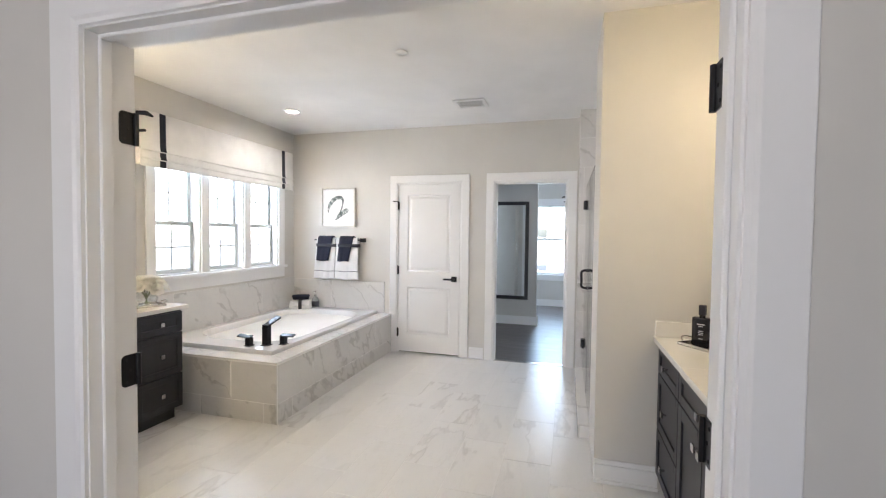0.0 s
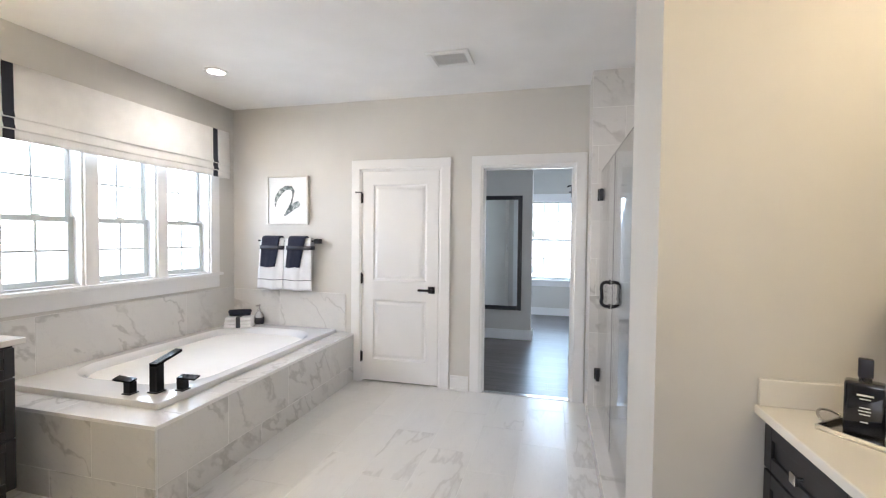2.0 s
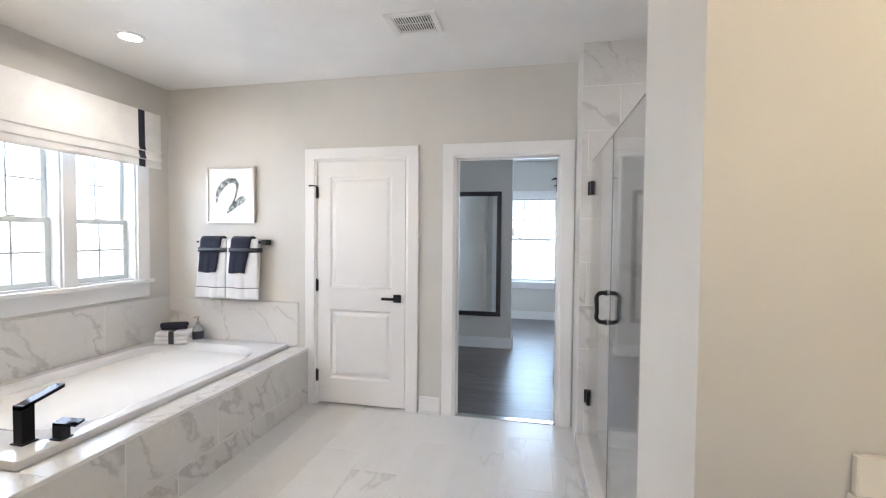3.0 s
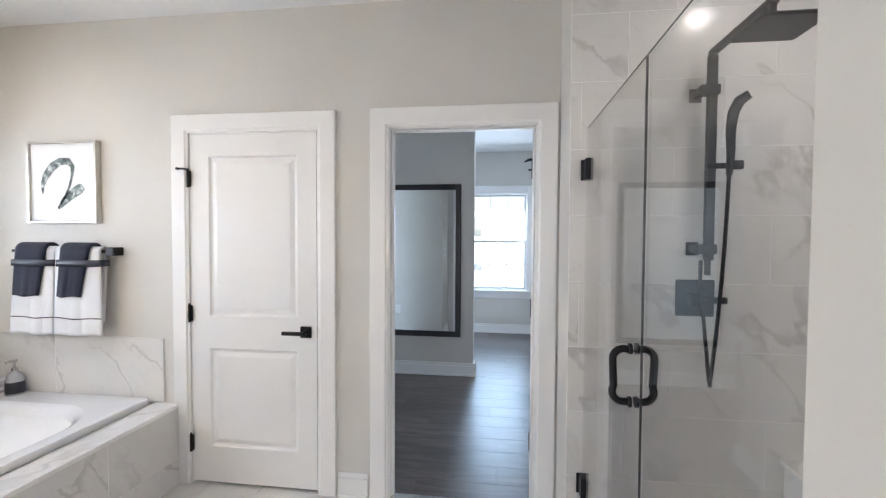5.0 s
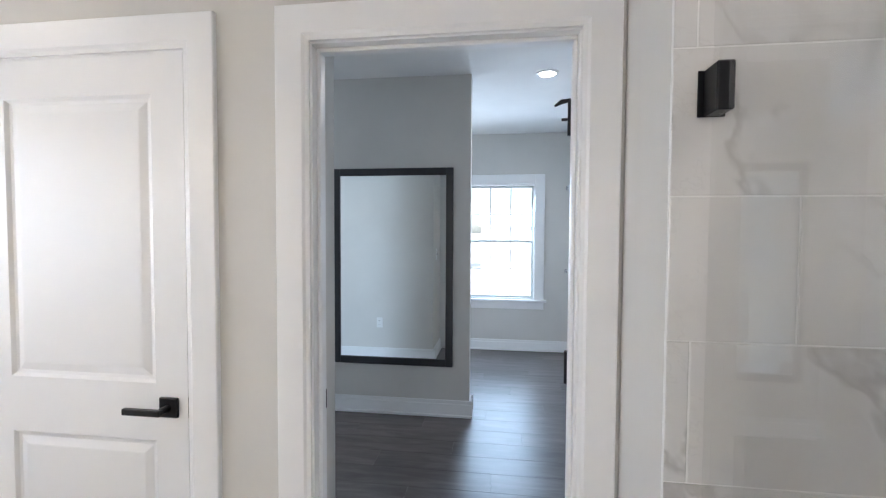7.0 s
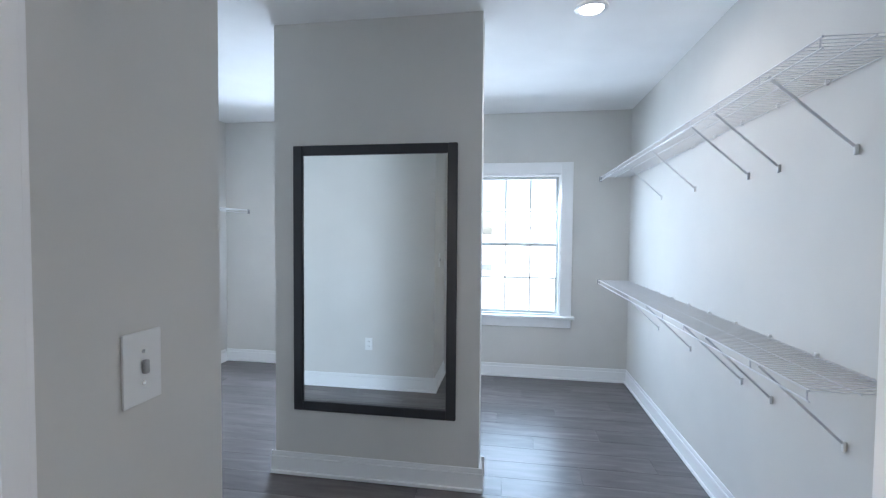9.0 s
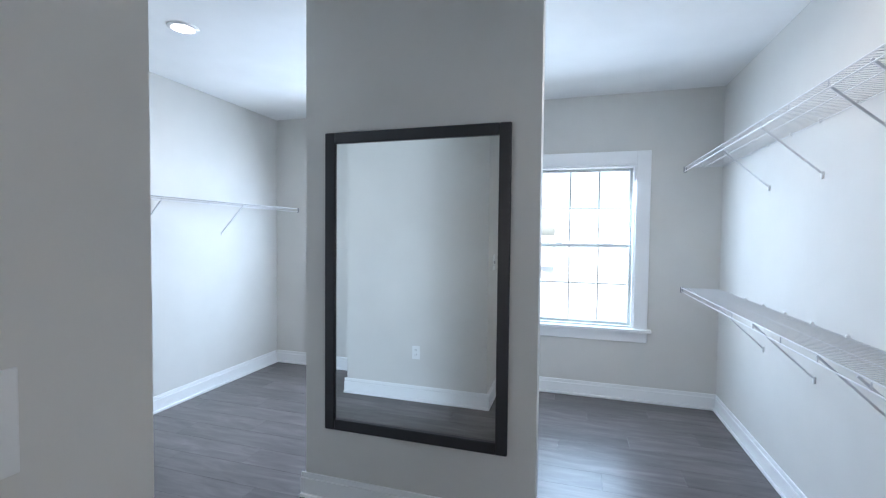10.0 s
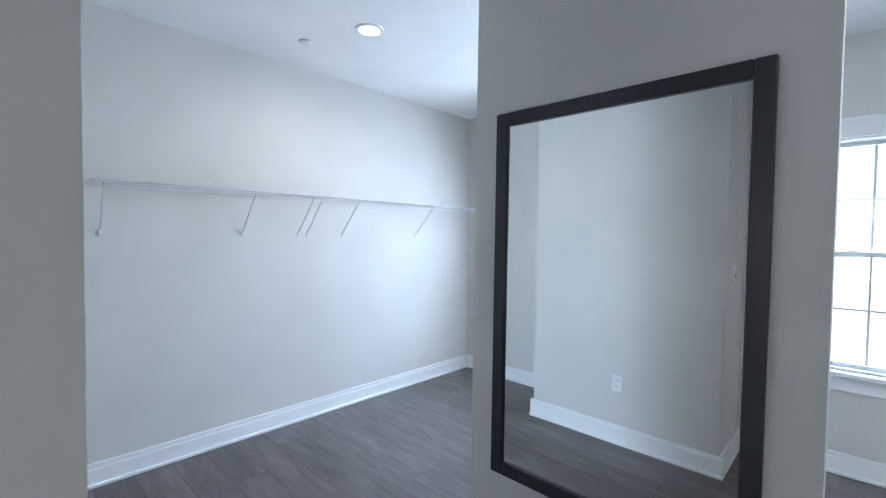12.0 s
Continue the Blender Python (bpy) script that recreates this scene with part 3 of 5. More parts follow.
def panel_front(bm, axis, u0, u1, z0, z1, d, out, frame_w, recess=0.008, thick=0.018, raised=0.0):
    """A framed panel front: stiles and rails round a recessed field. axis: the way it runs; d: the back plane; out: +1 or -1."""
    def b3(a0, a1, e0, e1, w0, w1, bev=0.0015):
        lo, hi = sorted((d + out * e0, d + out * e1))
        if axis == "x":
            box(bm, a0, a1, lo, hi, w0, w1, bev)
        else:
            box(bm, lo, hi, a0, a1, w0, w1, bev)
    f = frame_w
    b3(u0, u0 + f, 0, thick, z0, z1)
    b3(u1 - f, u1, 0, thick, z0, z1)
    b3(u0 + f, u1 - f, 0, thick, z0, z0 + f)
    b3(u0 + f, u1 - f, 0, thick, z1 - f, z1)
    b3(u0 + f, u1 - f, 0, thick - recess, z0 + f, z1 - f, 0)
    if raised:
        g = raised
        b3(u0 + f + g, u1 - f - g, 0, thick - 0.002, z0 + f + g, z1 - f - g, 0.006)


def lever_set(root, x, y, z, way):
    """Square rose with a flat lever; way: the direction of the lever along x."""
    h = part("door_handle", bx(x - 0.032, x + 0.032, y - 0.012, y, z - 0.032, z + 0.032, 0.003), M_BLACK, root, "matte black square lever handle")
    bm = B()
    tube(bm, (x, y - 0.012, z), (x, y - 0.05, z), 0.011, 14)
    a, b = sorted((x - way * 0.012, x + way * 0.118))
    box(bm, a, b, y - 0.062, y - 0.045, z - 0.010, z + 0.010, 0.003)
    part("lever", bm, M_BLACK, h)


def hinge_leaf(root, x, y, z, stop=False, way=1, name="hinge", out=-1):
    bm = B()
    tube(bm, (x, y, z - 0.05), (x, y, z + 0.05), 0.0075, 12)
    tube(bm, (x, y, z + 0.05), (x, y, z + 0.058), 0.005, 10)
    box(bm, x - 0.004, x + 0.012, y + 0.002, y + 0.0125, z - 0.045, z + 0.045, 0.001)
    if stop:
        path_tube(bm, [(x, y, z + 0.052), (x - way * 0.02, y + out * 0.018, z + 0.054), (x - way * 0.05, y + out * 0.02, z + 0.054)], 0.005, 8)
        tube(bm, (x - way * 0.05, y + out * 0.02, z + 0.048), (x - way * 0.05, y + out * 0.02, z + 0.060), 0.009, 10)
    return part(name, bm, M_BLACK, root, "matte black butt hinge", smooth=40)


def linen_door():
    x0, x1, z0, z1 = LL + 0.020, LR - 0.020, 0.018, LH - 0.020
    y = YN - 0.003
    root = tagged(thing("door_1", ((x0 + x1) / 2, y, 0), "closed white two-panel door with black hardware", "door"), kind="structure")
    bm = B()
    f, t = 0.112, 0.035
    d = y + t
    rail_z = (0.80, 0.985)
    box(bm, x0, x0 + f, y, d, z0, z1)
    box(bm, x1 - f, x1, y, d, z0, z1)
    box(bm, x0 + f, x1 - f, y, d, z0, 0.225)
    box(bm, x0 + f, x1 - f, y, d, rail_z[0], rail_z[1])
    box(bm, x0 + f, x1 - f, y, d, z1 - f - 0.012, z1)
    part("door_frame", bm, M_DOOR, root)
    for a, b in ((0.225, rail_z[0]), (rail_z[1], z1 - f - 0.012)):
        bm = B()
        u0, u1 = x0 + f, x1 - f
        steps = ((0.0, 0.0), (0.010, 0.009), (0.020, 0.011), (0.045, 0.004), (0.05, 0.0035))
        rings = []
        for inset, dep in steps:
            rings.append([bm.verts.new(p) for p in ((u0 + inset, y + dep, a + inset), (u1 - inset, y + dep, a + inset), (u1 - inset, y + dep, b - inset), (u0 + inset, y + dep, b - inset))])
        for r0, r1 in zip(rings, rings[1:]):
            for k in range(4):
                bm.faces.new((r0[k], r0[(k + 1) % 4], r1[(k + 1) % 4], r1[k]))
        bm.faces.new(rings[-1])
        back = [bm.verts.new((v.co.x, d - 0.004, v.co.z)) for v in rings[0]]
        for k in range(4):
            bm.faces.new((rings[0][(k + 1) % 4], rings[0][k], back[k], back[(k + 1) % 4]))
        bm.faces.new(list(reversed(back)))
        part("panel", bm, M_DOOR, root)
    lever_set(root, x1 - 0.062, y, 0.912, -1)
    for i, z in enumerate((0.245, 1.0, 1.772)):
        hinge_leaf(root, x0 - 0.004, y - 0.016, z, i == 2, 1)
    part("latch_plate", bx(x1 + 0.0015, x1 + 0.0035, y - 0.002, y + 0.02, 0.88, 0.945), M_NICKEL, root)


linen_door()


def jamb_hinge(x, y, z, side, stop, label="matte black door hinge on the jamb"):
    """Hinge left on a jamb; side: +1 when the jamb face looks towards +x."""
    root = thing("door_hinge", (x, y, z), label, "hinge", "jamb hinges")
    bm = B()
    a, b = sorted((x, x + side * 0.003))
    rings = [[], []]
    for cy, cz, a0 in ((y, z + 0.05, None), (y - 0.032, z + 0.037, 90), (y - 0.032, z - 0.037, 180), (y, z - 0.05, None)):
        for k in range(1 if a0 is None else 6):
            ang = radians((a0 or 0) + 18 * k)
            dy, dz = (0, 0) if a0 is None else (0.013 * math.cos(ang), 0.013 * math.sin(ang))
            for ring, xx in zip(rings, (a, b)):
                ring.append(bm.verts.new((xx, cy + dy, cz + dz)))
    n = len(rings[0])
    for k in range(n):
        bm.faces.new((rings[0][k], rings[0][(k + 1) % n], rings[1][(k + 1) % n], rings[1][k]))
    bm.faces.new(rings[0])
    bm.faces.new(rings[1])
    part("plate", bm, M_BLACK, root)
    bm = B()
    tube(bm, (x + side * 0.006, y + 0.006, z - 0.05), (x + side * 0.006, y + 0.006, z + 0.05), 0.0075, 12)
    part("knuckle", bm, M_BLACK, root, smooth=40)
    for k, (dy, dz) in enumerate(((-0.03, -0.035), (-0.018, 0.0), (-0.03, 0.035))):
        bm = B()
        tube(bm, (x + side * 0.003, y + dy, z + dz), (x + side * 0.0045, y + dy, z + dz), 0.0045, 10)
        part("screw", bm, M_DARK, root)
    if stop:
        bm = B()
        path_tube(bm, [(x + side * 0.006, y + 0.006, z + 0.055), (x + side * 0.03, y + 0.02, z + 0.055), (x + side * 0.050, y + 0.026, z + 0.044)], 0.005, 8, [0.006, 0.008, 0.003])
        part("stop_arm", bm, M_BLACK, root, smooth=40)
        bm = B()
        tube(bm, (x + side * 0.004, y + 0.012, z + 0.0), (x + side * 0.030, y + 0.016, z + 0.0), 0.0045, 8)
        part("stop_pin", bm, M_BLACK, root, smooth=40)


for z, st in ((0.25, False), (0.99, False), (1.745, True)):
    jamb_hinge(EL + 0.018, Y1, z, 1, st)
    jamb_hinge(ER - 0.018, Y1, z, -1, False)
    jamb_hinge(DR - 0.018, YC + 0.012, z + 0.07, -1, st)
strike = thing("strike_plate", (DL + 0.019, 4.74, 0.93), "black strike plate on the closet door jamb", "strike plate")
part("plate", bx(DL + 0.0182, DL + 0.0205, 4.727, 4.753, 0.90, 0.96), M_BLACK, strike)
catch = thing("ball_catch", (-0.36, 0.72, EH - 0.02), "black ball catch in the head of the entry doorway", "ball catch")
bm = B()
box(bm, -0.39, -0.33, 0.705, 0.73, EH - 0.022, EH - 0.0178, 0.001)
part("plate", bm, M_BLACK, catch)

# ---- bathtub in its tiled deck ----
TX, TY0, TZ = -1.92, 2.47, 0.465
deck = structure("tub_deck", bx(XW, TX - 0.01, TY0 + 0.01, YN, -0.006, TZ - 0.02), M_GROUT, "raised bath surround clad in white marble-look tile", "tub deck")


def bathtub():
    x0, x1, y0, y1 = XW + 0.02, -2.097, 2.645, YN - 0.022
    z = TZ + 0.032
    root = thing("bathtub", ((x0 + x1) / 2, (y0 + y1) / 2, TZ), "white acrylic drop-in bathtub with a wide rim", "bathtub")

    def loop(bm, ax0, ax1, ay0, ay1, r, h, n=11):
        pts = []
        for cx, cy, a0 in ((ax1 - r, ay1 - r, 0), (ax0 + r, ay1 - r, 90), (ax0 + r, ay0 + r, 180), (ax1 - r, ay0 + r, 270)):
            for k in range(n):
                a = radians(a0 + 90 * k / (n - 1))
                pts.append(bm.verts.new((cx + r * math.cos(a), cy + r * math.sin(a), h)))
        return pts
    bm = B()
    bx0, bx1, by0, by1 = x0 + 0.13, x1 - 0.10, y0 + 0.25, y1 - 0.20
    rows = [
        (x0, x1, y0, y1, 0.02, TZ - 0.005), (x0, x1, y0, y1, 0.02, z - 0.012), (x0 + 0.004, x1 - 0.004, y0 + 0.004, y1 - 0.004, 0.024, z - 0.002),
        (x0 + 0.014, x1 - 0.014, y0 + 0.014, y1 - 0.014, 0.03, z),
        (bx0 - 0.030, bx1 + 0.030, by0 - 0.04, by1 + 0.040, 0.32, z), (bx0 - 0.012, bx1 + 0.012, by0 - 0.016, by1 + 0.016, 0.30, z - 0.006),
        (bx0 + 0.002, bx1 - 0.002, by0 + 0.004, by1 - 0.004, 0.29, z - 0.025),
        (bx0 + 0.02, bx1 - 0.02, by0 + 0.03, by1 - 0.03, 0.28, z - 0.09), (bx0 + 0.05, bx1 - 0.05, by0 + 0.08, by1 - 0.14, 0.25, z - 0.28),
        (bx0 + 0.075, bx1 - 0.075, by0 + 0.12, by1 - 0.24, 0.22, z - 0.39), (bx0 + 0.13, bx1 - 0.13, by0 + 0.18, by1 - 0.32, 0.18, z - 0.42)]

    def skin(bm, some):
        rings = [loop(bm, *r) for r in some]
        for a, b in zip(rings, rings[1:]):
            for k in range(len(a)):
                bm.faces.new((a[k], a[(k + 1) % len(a)], b[(k + 1) % len(b)], b[k]))
        return rings
    skin(bm, rows[:5])
    part("rim", bm, M_ACRYLIC, root, smooth=35)
    bm = B()
    bm.faces.new(skin(bm, rows[4:])[-1])
    part("basin", bm, M_ACRYLIC, root, smooth=70)
    return z


RIM = bathtub()
M_CHROME_BLUE = painted("glossy_black_metal", (0.02, 0.02, 0.024), 0.08, 300, 0.0, 0.1, 0.9)


def tub_filler():
    root = thing("tub_filler", (-2.257, 2.786, RIM), "matte black square tub spout on the rim", "faucet")
    x, y = -2.257, 2.786
    part("base", bx(x - 0.034, x + 0.034, y - 0.034, y + 0.034, RIM, RIM + 0.006, 0.001), M_BLACK, root)
    part("post", bx(x - 0.026, x + 0.026, y - 0.026, y + 0.026, RIM + 0.006, RIM + 0.172, 0.002), M_BLACK, root)
    bm = B()
    vs = box(bm, x - 0.026, x + 0.026, y - 0.026, y + 0.155, RIM + 0.158, RIM + 0.175)
    for v in vs:
        v.co.z += (v.co.y - y) * 0.25
    bmesh.ops.bevel(bm, geom=list(bm.edges), offset=0.0015, segments=1, affect="EDGES")
    part("spout", bm, M_CHROME_BLUE, root)
    for hx, hy, way in ((-2.379, 2.725, -1), (-2.145, 2.856, 1)):
        h = thing("tub_valve", (hx, hy, RIM), "matte black square lever tap on the tub rim", "tap", "tub taps")
        part("base", bx(hx - 0.030, hx + 0.030, hy - 0.030, hy + 0.030, RIM, RIM + 0.006, 0.001), M_BLACK, h)
        part("post", bx(hx - 0.023, hx + 0.023, hy - 0.023, hy + 0.023, RIM + 0.006, RIM + 0.068, 0.002), M_BLACK, h)
        bm = B()
        a, b = sorted((hx - way * 0.024, hx + way * 0.105))
        vs = box(bm, a, b, hy - 0.022, hy + 0.022, RIM + 0.068, RIM + 0.078)
        for v in vs:
            v.co.z += (v.co.y - hy) * 0.25 + abs(v.co.x - hx) * 0.06
        bmesh.ops.bevel(bm, geom=list(bm.edges), offset=0.001, segments=1, affect="EDGES")
        part("lever", bm, M_CHROME_BLUE, h)


tub_filler()


def folded_stack():
    cx, cy, z = -3.055, 4.455, RIM
    lean = pose(cx, cy, 0, 0, 0, 24) @ pose(-cx, -cy, 0)

    def turned(bm):
        bmesh.ops.transform(bm, matrix=lean, verts=bm.verts)
        return bm
    root = thing("towel_stack", (cx, cy, z), "stack of folded white washcloths on the tub rim", "towels")
    for k in range(3):
        bm = B()
        box(bm, cx - 0.135 + 0.006 * k, cx + 0.125 - 0.004 * k, cy - 0.08, cy + 0.08, z + 0.034 * k, z + 0.034 * k + 0.033, 0.013, 3)
        part("washcloth", turned(bm), M_TOWEL, root, smooth=50)
    bm = B()
    box(bm, cx - 0.02, cx + 0.02, cy - 0.087, cy - 0.081, z, z + 0.105, 0.001)
    box(bm, cx - 0.02, cx + 0.02, cy - 0.087, cy + 0.08, z + 0.1025, z + 0.106, 0.001)
    part("ribbon", turned(bm), M_SATIN, root, "black satin ribbon")
    roll = thing("rolled_cloth", (cx, cy, z + 0.106), "rolled black washcloth on the white stack", "towel")
    bm = B()
    path_tube(bm, [(cx - 0.098, cy - 0.012, z + 0.136), (cx - 0.094, cy - 0.012, z + 0.138), (cx, cy - 0.004, z + 0.139), (cx + 0.094, cy + 0.006, z + 0.139), (cx + 0.098, cy + 0.006, z + 0.137)], 0.032, 20, [0.022, 0.032, 0.0335, 0.032, 0.022])
    part("roll", turned(bm), M_TOWEL_NAVY, roll, smooth=50)
    x, y = -2.93, 4.575
    soap = thing("soap_dispenser", (x, y, z), "grey glass soap dispenser with a pump on the tub rim", "soap dispenser")
    bm = B()
    lathe(bm, x, y, [(0.042, z), (0.045, z + 0.006), (0.045, z + 0.085), (0.034, z + 0.118), (0.016, z + 0.135), (0.014, z + 0.142)])
    part("bottle", bm, painted("smoky_bottle", (0.42, 0.43, 0.44), 0.08, 200, 0.0, 0.08), soap, smooth=40)
    bm = B()
    lathe(bm, x, y, [(0.0452, z + 0.012), (0.0458, z + 0.013), (0.0458, z + 0.078), (0.0452, z + 0.079)])
    part("label_band", bm, M_SATIN, soap, smooth=40)
    bm = B()
    lathe(bm, x, y, [(0.016, z + 0.142), (0.016, z + 0.158), (0.006, z + 0.160), (0.006, z + 0.195)])
    box(bm, x - 0.010, x + 0.010, y - 0.045, y + 0.012, z + 0.193, z + 0.206, 0.003)
    part("pump", bm, M_NICKEL, soap, smooth=40)


folded_stack()

# ---- picture and towel rail on the far wall ----


def picture():
    x0, x1, z0, z1, y = -2.877, -2.412, 1.515, 2.000, YN
    root = thing("framed_print", ((x0 + x1) / 2, y, z0), "abstract ink brushstroke print in a thin silver frame", "picture")
    bm = B()
    f = 0.014
    box(bm, x0, x0 + f, y - 0.038, y - 0.001, z0, z1, 0.002)
    box(bm, x1 - f, x1, y - 0.038, y - 0.001, z0, z1, 0.002)
    box(bm, x0 + f, x1 - f, y - 0.038, y - 0.001, z0, z0 + f, 0.002)
    box(bm, x0 + f, x1 - f, y - 0.038, y - 0.001, z1 - f, z1, 0.002)
    part("frame", bm, painted("champagne_silver", (0.62, 0.60, 0.56), 0.3, 300, 0.05, 0.05, 0.7), root)
    part("paper", bx(x0 + f, x1 - f, y - 0.022, y - 0.004, z0 + f, z1 - f), painted("white_paper", (0.82, 0.82, 0.82), 0.8, 80, 0.1, 0.01), root)
    m, nt, b = mat_base("grey_green_ink")
    v = coords(nt, (1, 1, 1))
    n = node(nt, "ShaderNodeTexNoise", Scale=22.0, Detail=6.0, Roughness=0.7)
    nt.links.new(v, n.inputs["Vector"])
    nt.links.new(ramp(nt, n.outputs["Fac"], [(0.36, (0.03, 0.04, 0.04)), (0.47, (0.12, 0.15, 0.15)), (0.55, (0.30, 0.34, 0.33)), (0.63, (0.70, 0.72, 0.71))]), b.inputs["Base Color"])
    b.inputs["Roughness"].default_value = 0.7
    w, h = x1 - x0, z1 - z0

    def stroke(pts, widths):
        bm = B()
        prev = None
        for i, (u, t) in enumerate(pts):
            p = Vector((x0 + u * w, 0, z0 + t * h))
            q = Vector((x0 + pts[min(i + 1, len(pts) - 1)][0] * w, 0, z0 + pts[min(i + 1, len(pts) - 1)][1] * h))
            o = Vector((x0 + pts[max(i - 1, 0)][0] * w, 0, z0 + pts[max(i - 1, 0)][1] * h))
            d = (q - o).normalized()
            nrm = Vector((-d.z, 0, d.x)) * widths[i] / 2
            yy = y - 0.0232
            pair = [bm.verts.new((p.x + s * nrm.x, yy, p.z + s * nrm.z)) for s in (1, -1)]
            if prev:
                bm.faces.new((prev[0], pair[0], pair[1], prev[1]))
            prev = pair
        part("brushstroke", bm, m, root)
    arch = [(0.20, 0.36), (0.20, 0.46), (0.24, 0.57), (0.34, 0.69), (0.46, 0.755), (0.58, 0.755), (0.64, 0.69), (0.63, 0.58), (0.59, 0.45), (0.53, 0.33), (0.45, 0.22)]
    stroke(arch, [0.008, 0.026, 0.045, 0.052, 0.046, 0.042, 0.030, 0.018, 0.015, 0.018, 0.012])
    stroke([(0.42, 0.18), (0.52, 0.28), (0.63, 0.36), (0.74, 0.42), (0.79, 0.45)], [0.015, 0.048, 0.056, 0.060, 0.035])


picture()


def towel_rail():
    xa, xb, y, z = -2.957, -2.295, YN, 1.352
    root = thing("towel_rail", ((xa + xb) / 2, y, z), "matte black square towel bar on the wall", "towel rail")
    part("post", bx(xb - 0.024, xb + 0.024, y - 0.075, y - 0.001, z - 0.024, z + 0.024, 0.003), M_BLACK, root)
    part("post", bx(xa + 0.12, xa + 0.15, y - 0.052, y - 0.001, z - 0.015, z + 0.015, 0.003), M_BLACK, root)
    part("bar", bx(xa, xb - 0.024, y - 0.068, y - 0.052, z - 0.008, z + 0.008, 0.003), M_BLACK, root)


towel_rail()


def draped(bm, top, bottom, y, z, front, back, thick, amp, n=26, seed=0.0):
    """A cloth folded over a bar at (y, z), its edges running from top (a, b) to bottom (a, b)."""
    prof = []
    steps = 26
    for k in range(steps + 1):
        prof.append((y - 0.016 - thick, z - front * (1 - k / steps)))
    for k in range(1, 11):
        a = math.pi - math.pi * k / 11
        prof.append((y + (0.016 + thick) * math.cos(a), z + (0.012 + thick) * math.sin(a)))
    for k in range(steps + 1):
        prof.append((y + 0.016 + thick * 0.5, z - back * k / steps))

    def place(u, yy, zz):
        drop = max(0.0, z - zz) / front
        xa = top[0] + (bottom[0] - top[0]) * drop
        xb = top[1] + (bottom[1] - top[1]) * drop
        if yy > y:
            xa, xb = top[0] + 0.03 * drop, top[1] - 0.03 * drop
        wob = amp * drop * (math.sin(u * 7.4 + seed) + 0.45 * math.sin(u * 17 + 2 * seed))
        edge = 0.006 * (abs(2 * u - 1) ** 6)
        return (xa + (xb - xa) * u, yy - abs(wob) + edge if yy < y else yy, zz + 0.004 * math.sin(u * 7 + seed) * drop)
    grid = [[bm.verts.new(place(i / n, yy, zz)) for i in range(n + 1)] for yy, zz in prof]
    for a, b in zip(grid, grid[1:]):
        for i in range(n):
            bm.faces.new((a[i], a[i + 1], b[i + 1], b[i]))
    return place


def cloth(name, bm, material, parent, thick):
    ob = part(name, bm, material, parent, smooth=70)
    mod = ob.modifiers.new("thickness", "SOLIDIFY")
    mod.thickness, mod.offset = thick, 0
    return ob


def towel_set(top, bottom, hand_top, hand_bottom, seed):
    y, z, front = YN - 0.060, 1.354, 0.488
    mid = (top[0] + top[1]) / 2
    root = thing("bath_towel", (mid, y, z), "white bath towel with a navy border stripe over the rail", "towel", "bath towels")
    bm = B()
    place = draped(bm, top, bottom, y, z, front, 0.42, 0.010, 0.009, seed=seed)
    cloth("cloth", bm, M_TOWEL, root, 0.012)
    bm = B()
    prev = None
    for i in range(27):
        q = Vector(place(i / 26, y - 0.026, z - front * 0.80))
        pair = [bm.verts.new((q.x, q.y - 0.0075, q.z + s)) for s in (0.003, -0.003)]
        if prev:
            bm.faces.new((prev[0], pair[0], pair[1], prev[1]))
        prev = pair
    part("border_stripe", bm, M_NAVY, root, "navy stripe")
    hand = thing("hand_towel", ((hand_top[0] + hand_top[1]) / 2, y, z), "folded navy hand towel over the white towel", "towel", "hand towels")
    bm = B()
    draped(bm, hand_top, hand_bottom, y, z + 0.004, 0.268, 0.20, 0.026, 0.006, 14, seed + 1)
    cloth("cloth", bm, M_TOWEL_NAVY, hand, 0.016)
    band = thing("towel_ribbon", (mid, y, z - 0.07), "black satin ribbon tied round the towels", "ribbon", "towel ribbons")
    xa, xb = hand_top[0] - 0.018, top[1] + 0.008
    bm = B()
    yf = y - 0.060
    rows = []
    for x, yy in ((xa, y - 0.012), (xa, yf + 0.014), (xa + 0.004, yf + 0.003), (xa + 0.012, yf), ((xa + xb) / 2, yf - 0.002), (hand_top[1] - 0.01, yf), (hand_top[1] + 0.02, yf + 0.012), (xb - 0.008, yf + 0.020), (xb - 0.001, yf + 0.025), (xb, yf + 0.036), (xb, y + 0.03)):
        rows.append([bm.verts.new((x, yy, z - 0.050)), bm.verts.new((x, yy, z - 0.088))])
    for a, b in zip(rows, rows[1:]):
        bm.faces.new((a[0], b[0], b[1], a[1]))
    cloth("band", bm, M_SATIN, band, 0.002)


towel_set((-2.908, -2.646), (-2.950, -2.659), (-2.884, -2.686), (-2.904, -2.738), 0.3)
towel_set((-2.634, -2.345), (-2.648, -2.333), (-2.583, -2.402), (-2.613, -2.464), 1.7)

# ---- roman shade ----


